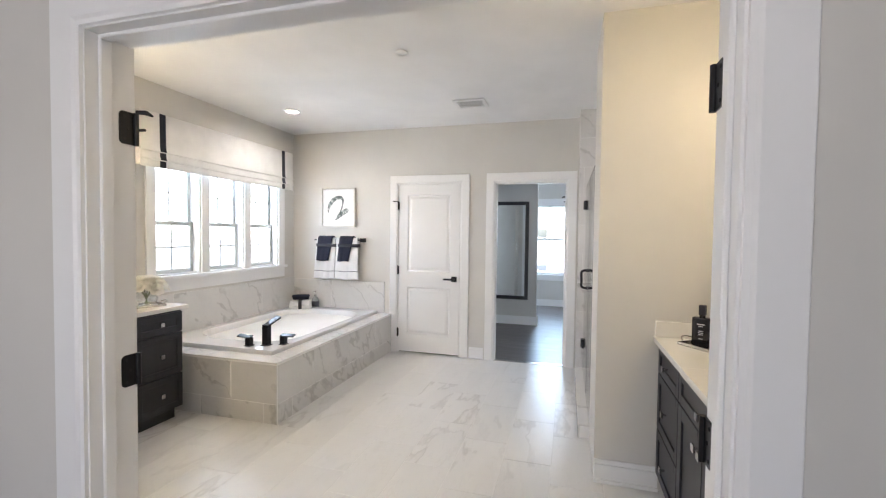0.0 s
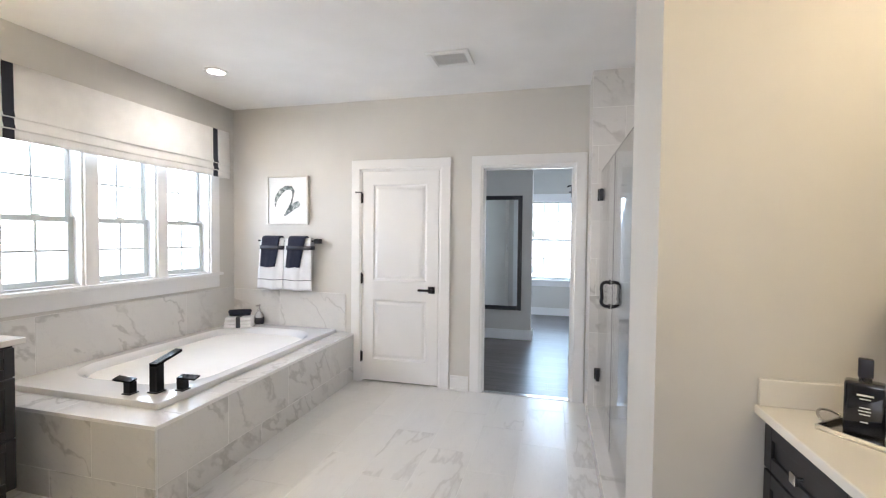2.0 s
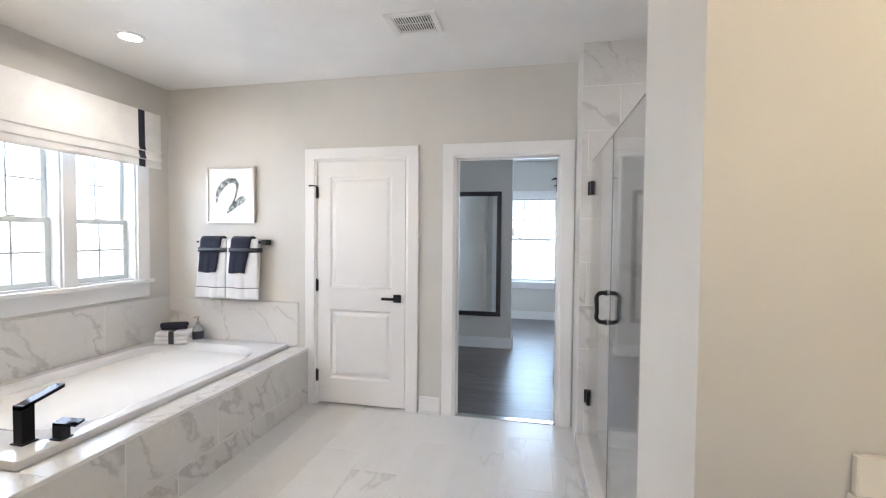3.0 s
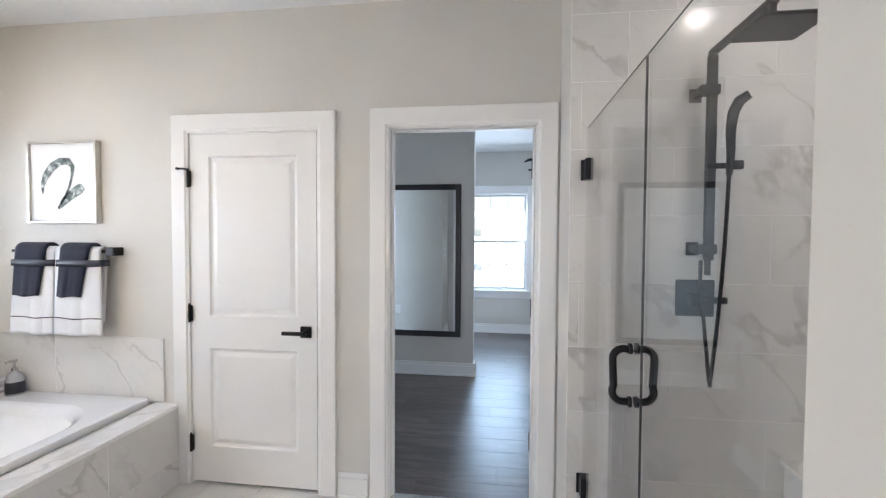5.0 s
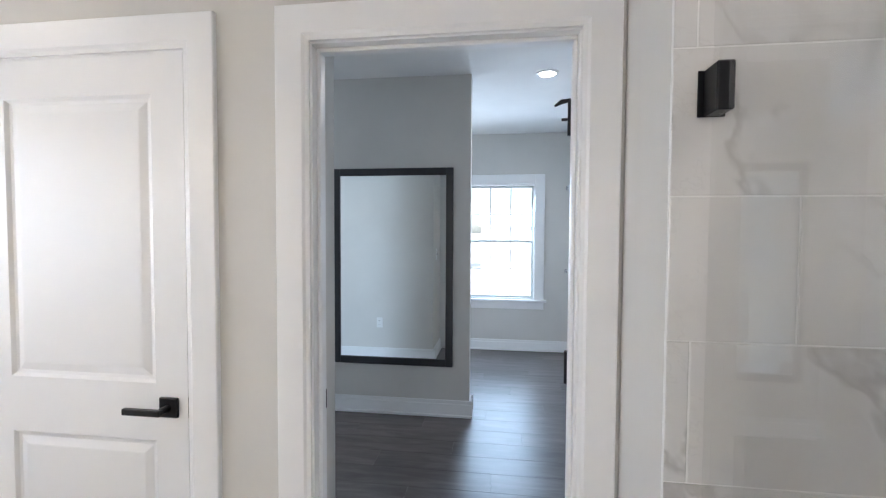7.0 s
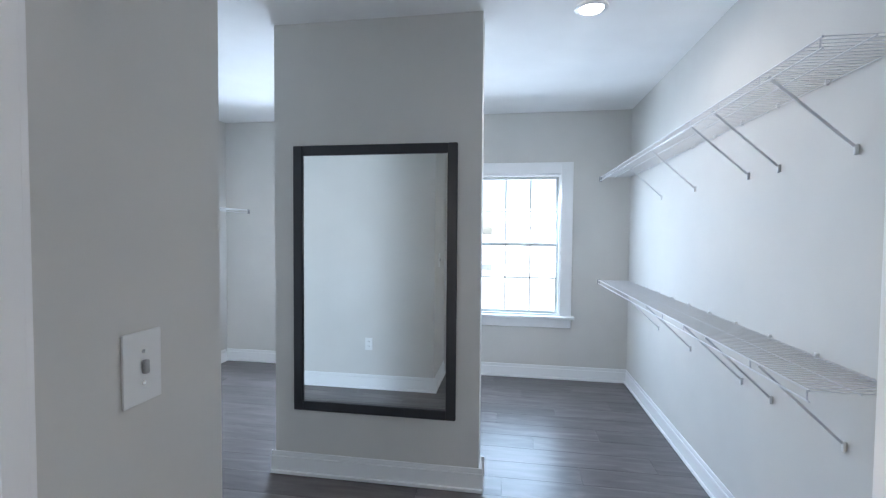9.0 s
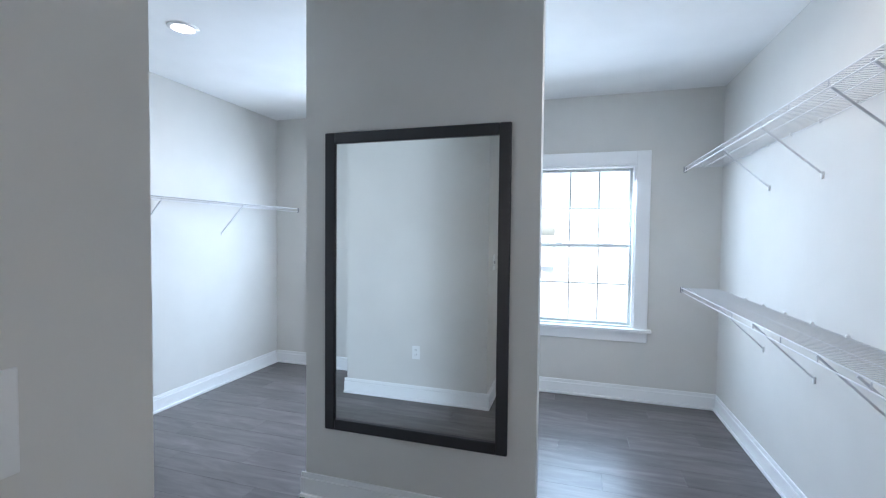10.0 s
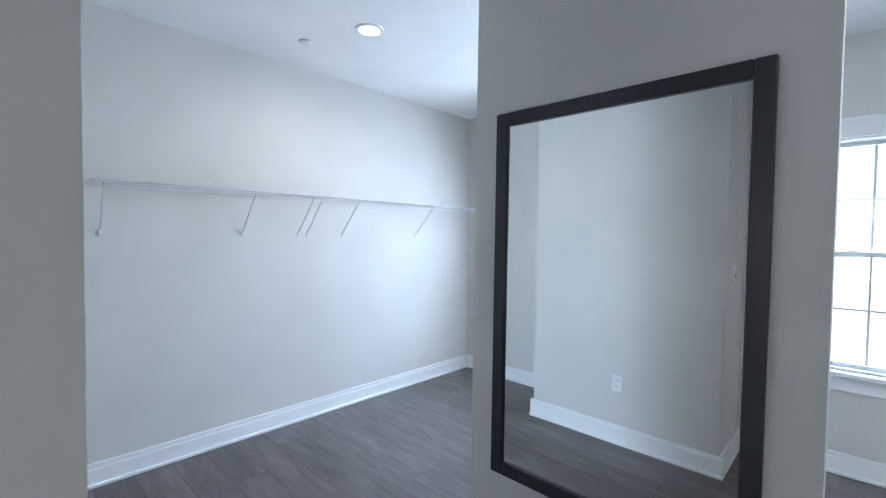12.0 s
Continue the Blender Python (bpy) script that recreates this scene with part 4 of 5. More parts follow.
def roman_shade():
    ya, yb, z0, z1 = 2.455, 4.470, 1.962, 2.418
    xf = XW + 0.105
    root = thing("roman_shade", (XW, (ya + yb) / 2, z0), "ivory linen roman shade with black ribbon bands, half raised", "roman shade")
    prof = [(0.0, z1), (0.004, 2.13), (0.012, 2.105), (0.012, 2.098), (0.002, 2.092), (0.004, 2.06), (0.013, 2.036), (0.013, 2.029), (0.003, 2.022), (0.004, 1.99), (0.004, z0)]

    def strip(bm, y0, y1, lift):
        prev = None
        n = max(2, int((y1 - y0) / 0.12))
        rows = []
        for dx, z in prof:
            rows.append([bm.verts.new((xf + dx + lift, y0 + (y1 - y0) * i / n, z + 0.003 * math.sin((y0 + (y1 - y0) * i / n) * 5) * (z < 2.1))) for i in range(n + 1)])
        for a, b in zip(rows, rows[1:]):
            for i in range(n):
                bm.faces.new((a[i], a[i + 1], b[i + 1], b[i]))
    bm = B()
    strip(bm, ya, yb, 0)
    ob = part("front", bm, M_SHADE, root, smooth=35)
    mod = ob.modifiers.new("thickness", "SOLIDIFY")
    mod.thickness, mod.offset = 0.004, -1
    bm = B()
    box(bm, XW + 0.001, xf - 0.005, ya, ya + 0.018, z0 + 0.01, z1, 0.002)
    box(bm, XW + 0.001, xf - 0.005, yb - 0.018, yb, z0 + 0.01, z1, 0.002)
    box(bm, XW + 0.001, xf - 0.005, ya + 0.018, yb - 0.018, z1 - 0.018, z1, 0.002)
    part("return", bm, M_SHADE, root)
    for y in (2.655, 4.285):
        bm = B()
        strip(bm, y - 0.030, y + 0.030, 0.005)
        part("ribbon_band", bm, M_NAVY, root, "black ribbon band", smooth=35)


roman_shade()

# ---- vanities ----


def vanity(side, front, back, units, y_end, sink, y_lo):
    """Cabinet units, worktop and basin along a side wall. side: +1 when the fronts look towards +x."""
    top = 0.845
    for kind, ya, yb in units:
        root = thing("vanity_cabinet", ((front + back) / 2, (ya + yb) / 2, 0), "charcoal-painted shaker vanity cabinet with square nickel knobs", "cabinet", "vanity cabinets")
        body = front - side * 0.02
        a, b = sorted((back, body))
        bm = B()
        box(bm, a, b, ya + 0.001, yb - 0.001, 0.10, top - 0.001 if kind == "drawers" else 0.70, 0.001)
        part("body", bm, M_CABINET, root)
        a, b = sorted((back, body - side * 0.065))
        part("toe_kick", bx(a, b, ya + 0.001, yb - 0.001, 0.0, 0.10), M_CABINET, root)

        def front_piece(name, y0, y1, z0, z1, fw, knob):
            bm = B()
            panel_front(bm, "y", y0 + 0.004, y1 - 0.004, z0, z1, body + side * 0.001, side, fw, 0.009, 0.019)
            f = part(name, bm, M_CABINET, root)
            if knob:
                ky, kz = knob
                kn = B()
                xk = body + side * 0.020
                tube(kn, (xk, ky, kz), (xk + side * 0.018, ky, kz), 0.006, 10)
                k0, k1 = sorted((xk + side * 0.018, xk + side * 0.028))
                box(kn, k0, k1, ky - 0.015, ky + 0.015, kz - 0.015, kz + 0.015, 0.002)
                part("knob", kn, M_NICKEL, f, "square brushed nickel knob")
        if kind == "drawers":
            for z0, z1 in ((0.682, 0.828), (0.370, 0.674), (0.108, 0.362)):
                front_piece("drawer", ya, yb, z0, z1, 0.045, ((ya + yb) / 2, (z0 + z1) / 2))
        else:
            ym = (ya + yb) / 2
            front_piece("drawer", ya, yb, 0.682, 0.828, 0.045, (ym, 0.755))
            front_piece("door", ya, ym, 0.108, 0.674, 0.06, (ym - 0.035, 0.62))
            front_piece("door", ym, yb, 0.108, 0.674, 0.06, (ym + 0.035, 0.62))
    # worktop with a basin cut-out
    lip = front + side * 0.028
    a, b = sorted((back, lip))
    sx0, sx1, sy0, sy1 = sink
    root = thing("worktop", ((a + b) / 2, (y_lo + y_end) / 2, top), "white quartz vanity worktop with a low backsplash", "worktop")
    z1 = 0.876
    bm = B()
    box(bm, a, b, y_lo, sy0, top, z1, 0.003)
    box(bm, a, b, sy1, y_end, top, z1, 0.003)
    box(bm, a, sx0, sy0, sy1, top, z1, 0.0)
    box(bm, sx1, b, sy0, sy1, top, z1, 0.0)
    part("slab", bm, M_QUARTZ, root)
    a2, b2 = sorted((back, back + side * 0.02))
    part("backsplash", bx(a2, b2, y_lo, y_end, z1, 0.964, 0.002), M_QUARTZ, root)
    bm = B()
    rings = []
    for ins, z in ((-0.004, z1 - 0.012), (0.004, z1 - 0.03), (0.02, z1 - 0.10), (0.05, z1 - 0.13)):
        rings.append([bm.verts.new(p) for p in ((sx0 + ins, sy0 + ins, z), (sx1 - ins, sy0 + ins, z), (sx1 - ins, sy1 - ins, z), (sx0 + ins, sy1 - ins, z))])
    for p, q in zip(rings, rings[1:]):
        for k in range(4):
            bm.faces.new((p[k], q[k], q[(k + 1) % 4], p[(k + 1) % 4]))
    bm.faces.new(rings[-1])
    basin = part("basin", bm, M_ACRYLIC, root, "white rectangular undermount basin")
    return root


vl_top = vanity(1, -2.68, XW, [("drawers", 0.80, 1.235), ("doors", 1.235, 1.985), ("drawers", 1.985, 2.365)], 2.395, (-3.13, -2.80, 1.36, 1.86), 0.795)
vr_top = vanity(-1, 0.628, XR, [("drawers", 0.80, 1.18), ("doors", 1.18, 1.93), ("drawers", 1.93, 2.392)], 2.399, (0.735, 1.03, 1.30, 1.78), 0.795)
side_splash = part("side_splash", bx(0.608, XR - 0.02, 2.378, 2.399, 0.876, 0.964, 0.003), M_QUARTZ, vr_top)


def wall_mirror_yz(x, side, y0, y1, z0, z1, label):
    root = thing("vanity_mirror", (x, (y0 + y1) / 2, z0), label, "mirror", "vanity mirrors")
    f, d = 0.062, 0.038
    a, b = sorted((x + side * 0.001, x + side * d))
    for n, (p0, p1, q0, q1) in enumerate(((y0, y0 + f, z0, z1), (y1 - f, y1, z0, z1), (y0 + f, y1 - f, z0, z0 + f), (y0 + f, y1 - f, z1 - f, z1))):
        part("frame_rail", bx(a, b, p0, p1, q0, q1, 0.004), M_BLACK_FRAME, root)
    a, b = sorted((x + side * 0.001, x + side * 0.012))
    part("mirror_glass", bx(a, b, y0 + f - 0.004, y1 - f + 0.004, z0 + f - 0.004, z1 - f + 0.004), M_MIRROR, root)


wall_mirror_yz(XW, 1, 0.92, 2.402, 0.985, 2.085, "large black-framed mirror over the vanity")
wall_mirror_yz(XR, -1, 0.92, 2.35, 0.985, 2.065, "large black-framed mirror over the vanity")


def vanity_light(x, side, power, tone):
    root = thing("vanity_light", (x, 1.55, 2.33), "black vanity light with three square glass shades, lit", "wall lamp", "vanity lights")
    a, b = sorted((x + side * 0.001, x + side * 0.025))
    part("back_plate", bx(a, b, 1.14, 1.92, 2.15, 2.34, 0.004), M_BLACK, root)
    cx = x + side * 0.11
    for y in (1.22, 1.62, 2.02):
        bm = B()
        a, b = sorted((x + side * 0.001, x + side * 0.06))
        box(bm, a, b, y - 0.012, y + 0.012, 2.246, 2.268, 0.002)
        part("arm", bm, M_BLACK, root)
        part("top_plate", bx(cx - 0.065, cx + 0.065, y - 0.065, y + 0.065, 2.268, 2.276, 0.001), M_BLACK, root)
        part("lower_plate", bx(cx - 0.085, cx + 0.085, y - 0.085, y + 0.085, 2.236, 2.246, 0.001), M_BLACK, root)
        part("shade", bx(cx - 0.045, cx + 0.045, y - 0.045, y + 0.045, 2.130, 2.2355, 0.008, seg=2), M_BULB, root, "square opal glass shade, glowing")
        part("inner_block", bx(cx - 0.03, cx + 0.03, y - 0.03, y + 0.03, 2.246, 2.268), M_GLASS, root)
    for y in (1.20, 1.62):
        lamp = new("vanity_lamp", bpy.data.lights.new("vanity_lamp", "POINT"))
        lamp.data.energy, lamp.data.color, lamp.data.shadow_soft_size = power, tone, 0.05
        lamp.location = (x + side * 0.21, y, 2.19)


vanity_light(XW, 1, SCONCE * 1.35, (1.0, 0.82, 0.50))
vanity_light(XR, -1, SCONCE * 0.56, (1.0, 0.79, 0.42))

# ---- ceiling fittings ----


def downlight(x, y, power, tone=(1.0, 0.92, 0.80)):
    root = thing("recessed_light", (x, y, CEIL - 0.012), "round recessed ceiling light with a white trim, lit", "ceiling light", "recessed lights")
    bm = B()
    n = 36
    rows = []
    for r, z in ((0.088, CEIL - 0.0005), (0.086, CEIL - 0.008), (0.066, CEIL - 0.012), (0.060, CEIL - 0.006)):
        rows.append([bm.verts.new((x + r * math.cos(k * math.tau / n), y + r * math.sin(k * math.tau / n), z)) for k in range(n)])
    for p, q in zip(rows, rows[1:]):
        for k in range(n):
            bm.faces.new((p[k], p[(k + 1) % n], q[(k + 1) % n], q[k]))
    part("trim_ring", bm, M_PLASTIC, root, smooth=40)
    bm = B()
    tube(bm, (x, y, CEIL - 0.0075), (x, y, CEIL - 0.0005), 0.061, 32)
    part("lens", bm, M_LED, root, "glowing white lens")
    lamp = new("recessed_lamp", bpy.data.lights.new("recessed_lamp", "AREA"))
    lamp.data.shape, lamp.data.size, lamp.data.energy, lamp.data.color = "DISK", 0.11, power, tone
    lamp.data.spread = radians(165)
    lamp.matrix_world = look((x, y, CEIL - 0.016), (x, y + 0.0001, 0))


downlight(-2.655, 3.70, CAN * 0.7)
downlight(1.02, 3.66, CAN * 0.5)
downlight(0.242, 6.876, CAN * 0.55, (1.0, 0.95, 0.86))
downlight(-2.493, 6.895, CAN * 0.6, (1.0, 0.95, 0.86))


def ceiling_cap(x, y, r):
    root = thing("sprinkler_cap", (x, y, CEIL - 0.014), "round white cover plate on the ceiling", "cover plate", "ceiling cover plates")
    bm = B()
    lathe(bm, x, y, [(r * 0.9, CEIL - 0.014), (r, CEIL - 0.011), (r, CEIL - 0.004), (r * 0.8, CEIL - 0.0005)])
    part("cap", bm, M_PLASTIC, root, smooth=40)


ceiling_cap(-1.009, 2.60, 0.042)
ceiling_cap(-2.945, 6.72, 0.040)


def vent():
    x0, x1, y0, y1 = -0.945, -0.638, 3.735, 3.995
    root = thing("exhaust_vent", ((x0 + x1) / 2, (y0 + y1) / 2, CEIL - 0.014), "square white louvred exhaust vent in the ceiling", "ceiling vent")
    bm = B()
    f = 0.038
    z0, z1 = CEIL - 0.016, CEIL - 0.0005
    box(bm, x0, x0 + f, y0, y1, z0, z1, 0.004)
    box(bm, x1 - f, x1, y0, y1, z0, z1, 0.004)
    box(bm, x0 + f, x1 - f, y0, y0 + f, z0, z1, 0.004)
    box(bm, x0 + f, x1 - f, y1 - f, y1, z0, z1, 0.004)
    part("frame", bm, M_PLASTIC, root)
    part("backing", bx(x0 + f, x1 - f, y0 + f, y1 - f, CEIL - 0.003, CEIL - 0.0005), M_DARK, root)
    n = 15
    for k in range(n):
        x = x0 + f + (x1 - x0 - 2 * f) * (k + 0.5) / n
        part("slat", bx(x - 0.0038, x + 0.0038, y0 + f + 0.001, y1 - f - 0.001, z0 + 0.002, z0 + 0.006), M_PLASTIC, root)
    part("cross_rib", bx(x0 + f + 0.001, x1 - f - 0.001, (y0 + y1) / 2 - 0.003, (y0 + y1) / 2 + 0.003, z0 + 0.0065, z0 + 0.010), M_PLASTIC, root)


vent()

# ---- shower ----
GX, GZ = 0.300, 1.922
shower_door = thing("shower_door", (GX, 3.95, 0.106), "frameless clear glass shower door with black hardware, closed", "shower door")
p = part("glass_pane", bx(GX - 0.005, GX + 0.005, 3.558, 4.318, 0.112, GZ, 0.001), M_GLASS, shower_door, "clear glass")
p.visible_shadow = False
for z in (0.357, 1.743):
    bm = B()
    box(bm, GX - 0.016, GX + 0.016, 4.275, 4.330, z - 0.045, z + 0.045, 0.003)
    h = part("hinge", bm, M_BLACK, shower_door, "matte black glass hinge")
    part("wall_plate", bx(GX - 0.026, GX + 0.026, 4.3305, 4.3335, z - 0.045, z + 0.045, 0.002), M_BLACK, h)
for s in (-1, 1):
    bm = B()
    x0, x1 = GX + s * 0.006, GX + s * 0.056
    pts = [(x0, 3.625, 0.992)]
    for k in range(9):
        a = radians(-90 + 90 * k / 6)
        pts.append((x1 - s * 0.03 + s * 0.03 * math.cos(a), 3.625, 0.992 + 0.03 + 0.03 * math.sin(a)))
    for k in range(9):
        a = radians(90 * k / 6)
        pts.append((x1 - s * 0.03 + s * 0.03 * math.cos(a), 3.625, 1.142 - 0.03 + 0.03 * math.sin(a)))
    pts.append((x0, 3.625, 1.142))
    path_tube(bm, pts, 0.0105, 12)
    hd = part("handle", bm, M_BLACK, shower_door, "matte black pull handle", smooth=50)
    for z in (0.992, 1.142):
        bm = B()
        tube(bm, (GX + s * 0.0055, 3.625, z), (GX + s * 0.0135, 3.625, z), 0.0155, 14)
        part("washer", bm, M_BLACK, hd)
part("door_seal", bx(GX - 0.003, GX + 0.003, 3.5535, 3.5565, 0.112, GZ), painted("dark_seal", (0.04, 0.045, 0.045), 0.3, 100, 0.0), shower_door, "dark edge seal")
shower_panel = thing("shower_screen", (GX, 3.25, 0.102), "fixed frameless clear glass shower screen on the kerb", "shower screen")
p = part("glass_pane", bx(GX - 0.005, GX + 0.005, 2.943, 3.550, 0.104, GZ, 0.001), M_GLASS, shower_panel, "clear glass")
p.visible_shadow = False
part("top_edge", bx(GX - 0.002, GX + 0.002, 2.945, 3.549, GZ, GZ + 0.0012), M_GLASS_EDGE, shower_panel, "green glass edge")
part("top_edge", bx(GX - 0.002, GX + 0.002, 3.559, 4.317, GZ, GZ + 0.0012), M_GLASS_EDGE, shower_door, "green glass edge")


def shower_set():
    yw = 4.334
    x = 0.770
    root = thing("shower_column", (x, yw, 1.1), "matte black shower rail with a rain head arm on the tile", "shower set")
    part("rail", bx(x - 0.020, x + 0.016, 4.245, 4.270, 1.36, 2.185, 0.004), M_BLACK, root)
    for z in (1.405, 2.045):
        bm = B()
        box(bm, x - 0.060, x - 0.012, yw - 0.012, yw - 0.0005, z - 0.028, z + 0.028, 0.003)
        box(bm, x - 0.050, x - 0.020, 4.255, yw - 0.012, z - 0.015, z + 0.015, 0.002)
        box(bm, x - 0.050, x + 0.024, 4.238, 4.278, z - 0.020, z + 0.020, 0.003)
        part("bracket", bm, M_BLACK, root)
    part("arm", bx(x - 0.014, x + 0.014, 3.86, 4.272, 2.1855, 2.208, 0.003), M_BLACK, root)
    part("rain_head", bx(x - 0.085, x + 0.105, 3.755, 3.945, 2.100, 2.112, 0.003), M_BLACK, root)
    bm = B()
    tube(bm, (x, 3.875, 2.112), (x, 3.875, 2.187), 0.012, 12)
    part("neck", bm, M_BLACK, root)
    bm = B()
    box(bm, x - 0.030, x + 0.095, 4.228, 4.248, 1.728, 1.750, 0.003)
    box(bm, x + 0.055, x + 0.100, 4.205, 4.232, 1.722, 1.756, 0.004)
    part("slider", bm, M_BLACK, root)
    hand = B()
    x -= 0.026
    pts = [(x + 0.075, 4.215, 1.70), (x + 0.075, 4.205, 1.78), (x + 0.072, 4.205, 1.87), (x + 0.078, 4.20, 1.94), (x + 0.092, 4.185, 1.98), (x + 0.118, 4.165, 1.998)]
    path_tube(hand, pts, 0.016, 12, [0.012, 0.015, 0.018, 0.020, 0.021, 0.017])
    part("hand_shower", hand, M_BLACK, root, smooth=50)
    bm = B()
    hose = []
    for k in range(41):
        u = k / 40
        if u < 0.5:
            v = u * 2
            hose.append((x + 0.075 - 0.035 * v ** 2, 4.215 + 0.04 * v, 1.70 - 0.86 * v + 0.0 * v))
        else:
            v = (u - 0.5) * 2
            hose.append((x + 0.040 - 0.045 * min(1, v * 1.2), 4.255, 0.84 + 0.52 * v))
    path_tube(bm, hose, 0.0075, 10)
    part("hose", bm, M_BLACK, root, smooth=60)
    x += 0.026
    bm = B()
    tube(bm, (x - 0.004, 4.257, 1.30), (x - 0.004, 4.257, 1.36), 0.012, 12)
    part("hose_nut", bm, M_BLACK, root)
    valve = thing("shower_valve", (0.74, yw, 1.195), "matte black square shower valve plate with a lever", "shower valve")
    part("plate", bx(0.672, 0.828, yw - 0.010, yw - 0.0005, 1.117, 1.273, 0.004), M_BLACK, valve)
    bm = B()
    box(bm, 0.715, 0.765, yw - 0.055, yw - 0.010, 1.17, 1.22, 0.004)
    part("knob", bm, M_BLACK, valve)
    bm = B()
    box(bm, 0.765, 0.86, yw - 0.052, yw - 0.034, 1.178, 1.206, 0.003)
    part("lever", bm, M_BLACK, valve)
    shelf = thing("corner_shelf", (1.45, yw, 1.545), "white quarter-round corner shelf on the shower tile", "shelf")
    bm = B()
    rim = [(XV - 0.011, yw - 0.0005)] + [(XV - 0.011 - 0.41 * math.cos(k / 14 * math.pi / 2), yw - 0.0005 - 0.30 * math.sin(k / 14 * math.pi / 2)) for k in range(15)]
    lo, hi = [[bm.verts.new((px, py, z)) for px, py in rim] for z in (1.545, 1.562)]
    for k in range(len(rim)):
        bm.faces.new((lo[k], lo[(k + 1) % len(rim)], hi[(k + 1) % len(rim)], hi[k]))
    bm.faces.new(list(reversed(lo)))
    bm.faces.new(hi)
    part("slab", bm, M_QUARTZ, shelf)
    dark = thing("shower_bottle", (1.34, 4.24, 1.562), "small black bottle on the corner shelf", "bottle")
    part("body", bx(1.295, 1.385, 4.215, 4.275, 1.5622, 1.655, 0.014, seg=3), M_SATIN, dark, smooth=40)
    bm = B()
    tube(bm, (1.34, 4.245, 1.655), (1.34, 4.245, 1.69), 0.016, 16)
    part("cap", bm, M_SATIN, dark, smooth=40)
    bench = thing("shower_bench", (1.35, 4.15, 0.025), "low tiled shower bench with a white marble-look top", "bench")
    part("base", bx(1.12, XV - 0.011, 3.97, yw - 0.001, 0.0252, 0.50, 0.003), M_WALL_MARBLE, bench)
    part("top", bx(1.10, XV - 0.0108, 3.95, yw - 0.0008, 0.50, 0.522, 0.004), M_QUARTZ, bench)


shower_set()

# ---- closet things ----


def leaning_mirror():
    x0, x1, z0, z1, y = -1.453, -0.471, 0.404, 1.981, PY
    root = thing("wall_mirror", ((x0 + x1) / 2, y, z0), "tall wall mirror in a plain black frame", "mirror")
    f = 0.057
    for p0, p1, q0, q1 in ((x0, x0 + f, z0, z1), (x1 - f, x1, z0, z1), (x0 + f, x1 - f, z0, z0 + f), (x0 + f, x1 - f, z1 - f, z1)):
        part("frame_rail", bx(p0, p1, y - 0.024, y - 0.001, q0, q1, 0.004), M_BLACK_FRAME, root)
    part("mirror_glass", bx(x0 + f - 0.003, x1 - f + 0.003, y - 0.010, y - 0.002, z0 + f - 0.003, z1 - f + 0.003), M_MIRROR, root)


leaning_mirror()


def wire_shelf(wall, side, z, y0, y1, brackets, label):
    """Ventilated wire shelf along a side wall; side: +1 when the wall looks towards +x."""
    depth = 0.285
    front = wall + side * depth
    root = thing("wire_shelf", ((wall + front) / 2, (y0 + y1) / 2, z), label, "shelf", "wire shelves")
    bm = B()
    n = int((y1 - y0) / 0.0254)
    for k in range(n + 1):
        y = y0 + (y1 - y0) * k / n
        tube(bm, (wall + side * 0.006, y, z), (front, y, z), 0.0015, 5)
    tagged(part("cross_wire", bm, M_WIRE, root), kind="stuff")
    for x, zz, r in ((wall + side * 0.008, z - 0.004, 0.003), (wall + side * 0.15, z - 0.004, 0.003), (front, z, 0.0034), (front, z - 0.033, 0.0034)):
        bm = B()
        tube(bm, (x, y0, zz), (x, y1, zz), r, 8)
        part("rail", bm, M_WIRE, root, smooth=40)
    m = int((y1 - y0) / 0.31)
    for k in range(m + 1):
        y = y0 + 0.01 + (y1 - y0 - 0.02) * k / m
        bm = B()
        tube(bm, (front, y, z - 0.033), (front, y, z), 0.0028, 6)
        part("lip_tie", bm, M_WIRE, root)
    for y in brackets:
        bm = B()
        a, b = Vector((wall + side * 0.012, y, z - 0.262)), Vector((front - side * 0.012, y - side * 0.02, z - 0.012))
        d = (b - a).normalized()
        up = Vector((-d.z, 0, d.x)) * 0.0045
        vs = []
        for p in (a, b):
            for s, t in ((1, 1), (1, -1), (-1, -1), (-1, 1)):
                vs.append(bm.verts.new(p + up * s + Vector((0, 0.003 * t, 0))))
        for k in range(4):
            bm.faces.new((vs[k], vs[(k + 1) % 4], vs[4 + (k + 1) % 4], vs[4 + k]))
        bm.faces.new(vs[3::-1])
        bm.faces.new(vs[4:])
        br = part("bracket", bm, M_WIRE, root)
        p0, p1 = sorted((wall + side * 0.0005, wall + side * 0.011))
        part("wall_clip", bx(p0, p1, y - 0.007, y + 0.007, z - 0.292, z - 0.255, 0.003), M_PLASTIC, br)
    k = y0 + 0.12
    while k < y1 - 0.05:
        p0, p1 = sorted((wall + side * 0.0005, wall + side * 0.014))
        part("back_clip", bx(p0, p1, k - 0.008, k + 0.008, z - 0.010, z + 0.012, 0.003), M_PLASTIC, root)
        k += 0.30
    p0, p1 = sorted((front - side * 0.014, front + side * 0.010))
    part("end_cap", bx(p0, p1, y1 - 0.001, y1 + 0.012, z - 0.042, z + 0.008, 0.003), painted("grey_end_cap", (0.3, 0.3, 0.31), 0.5, 100, 0.0), root, "grey end bracket")


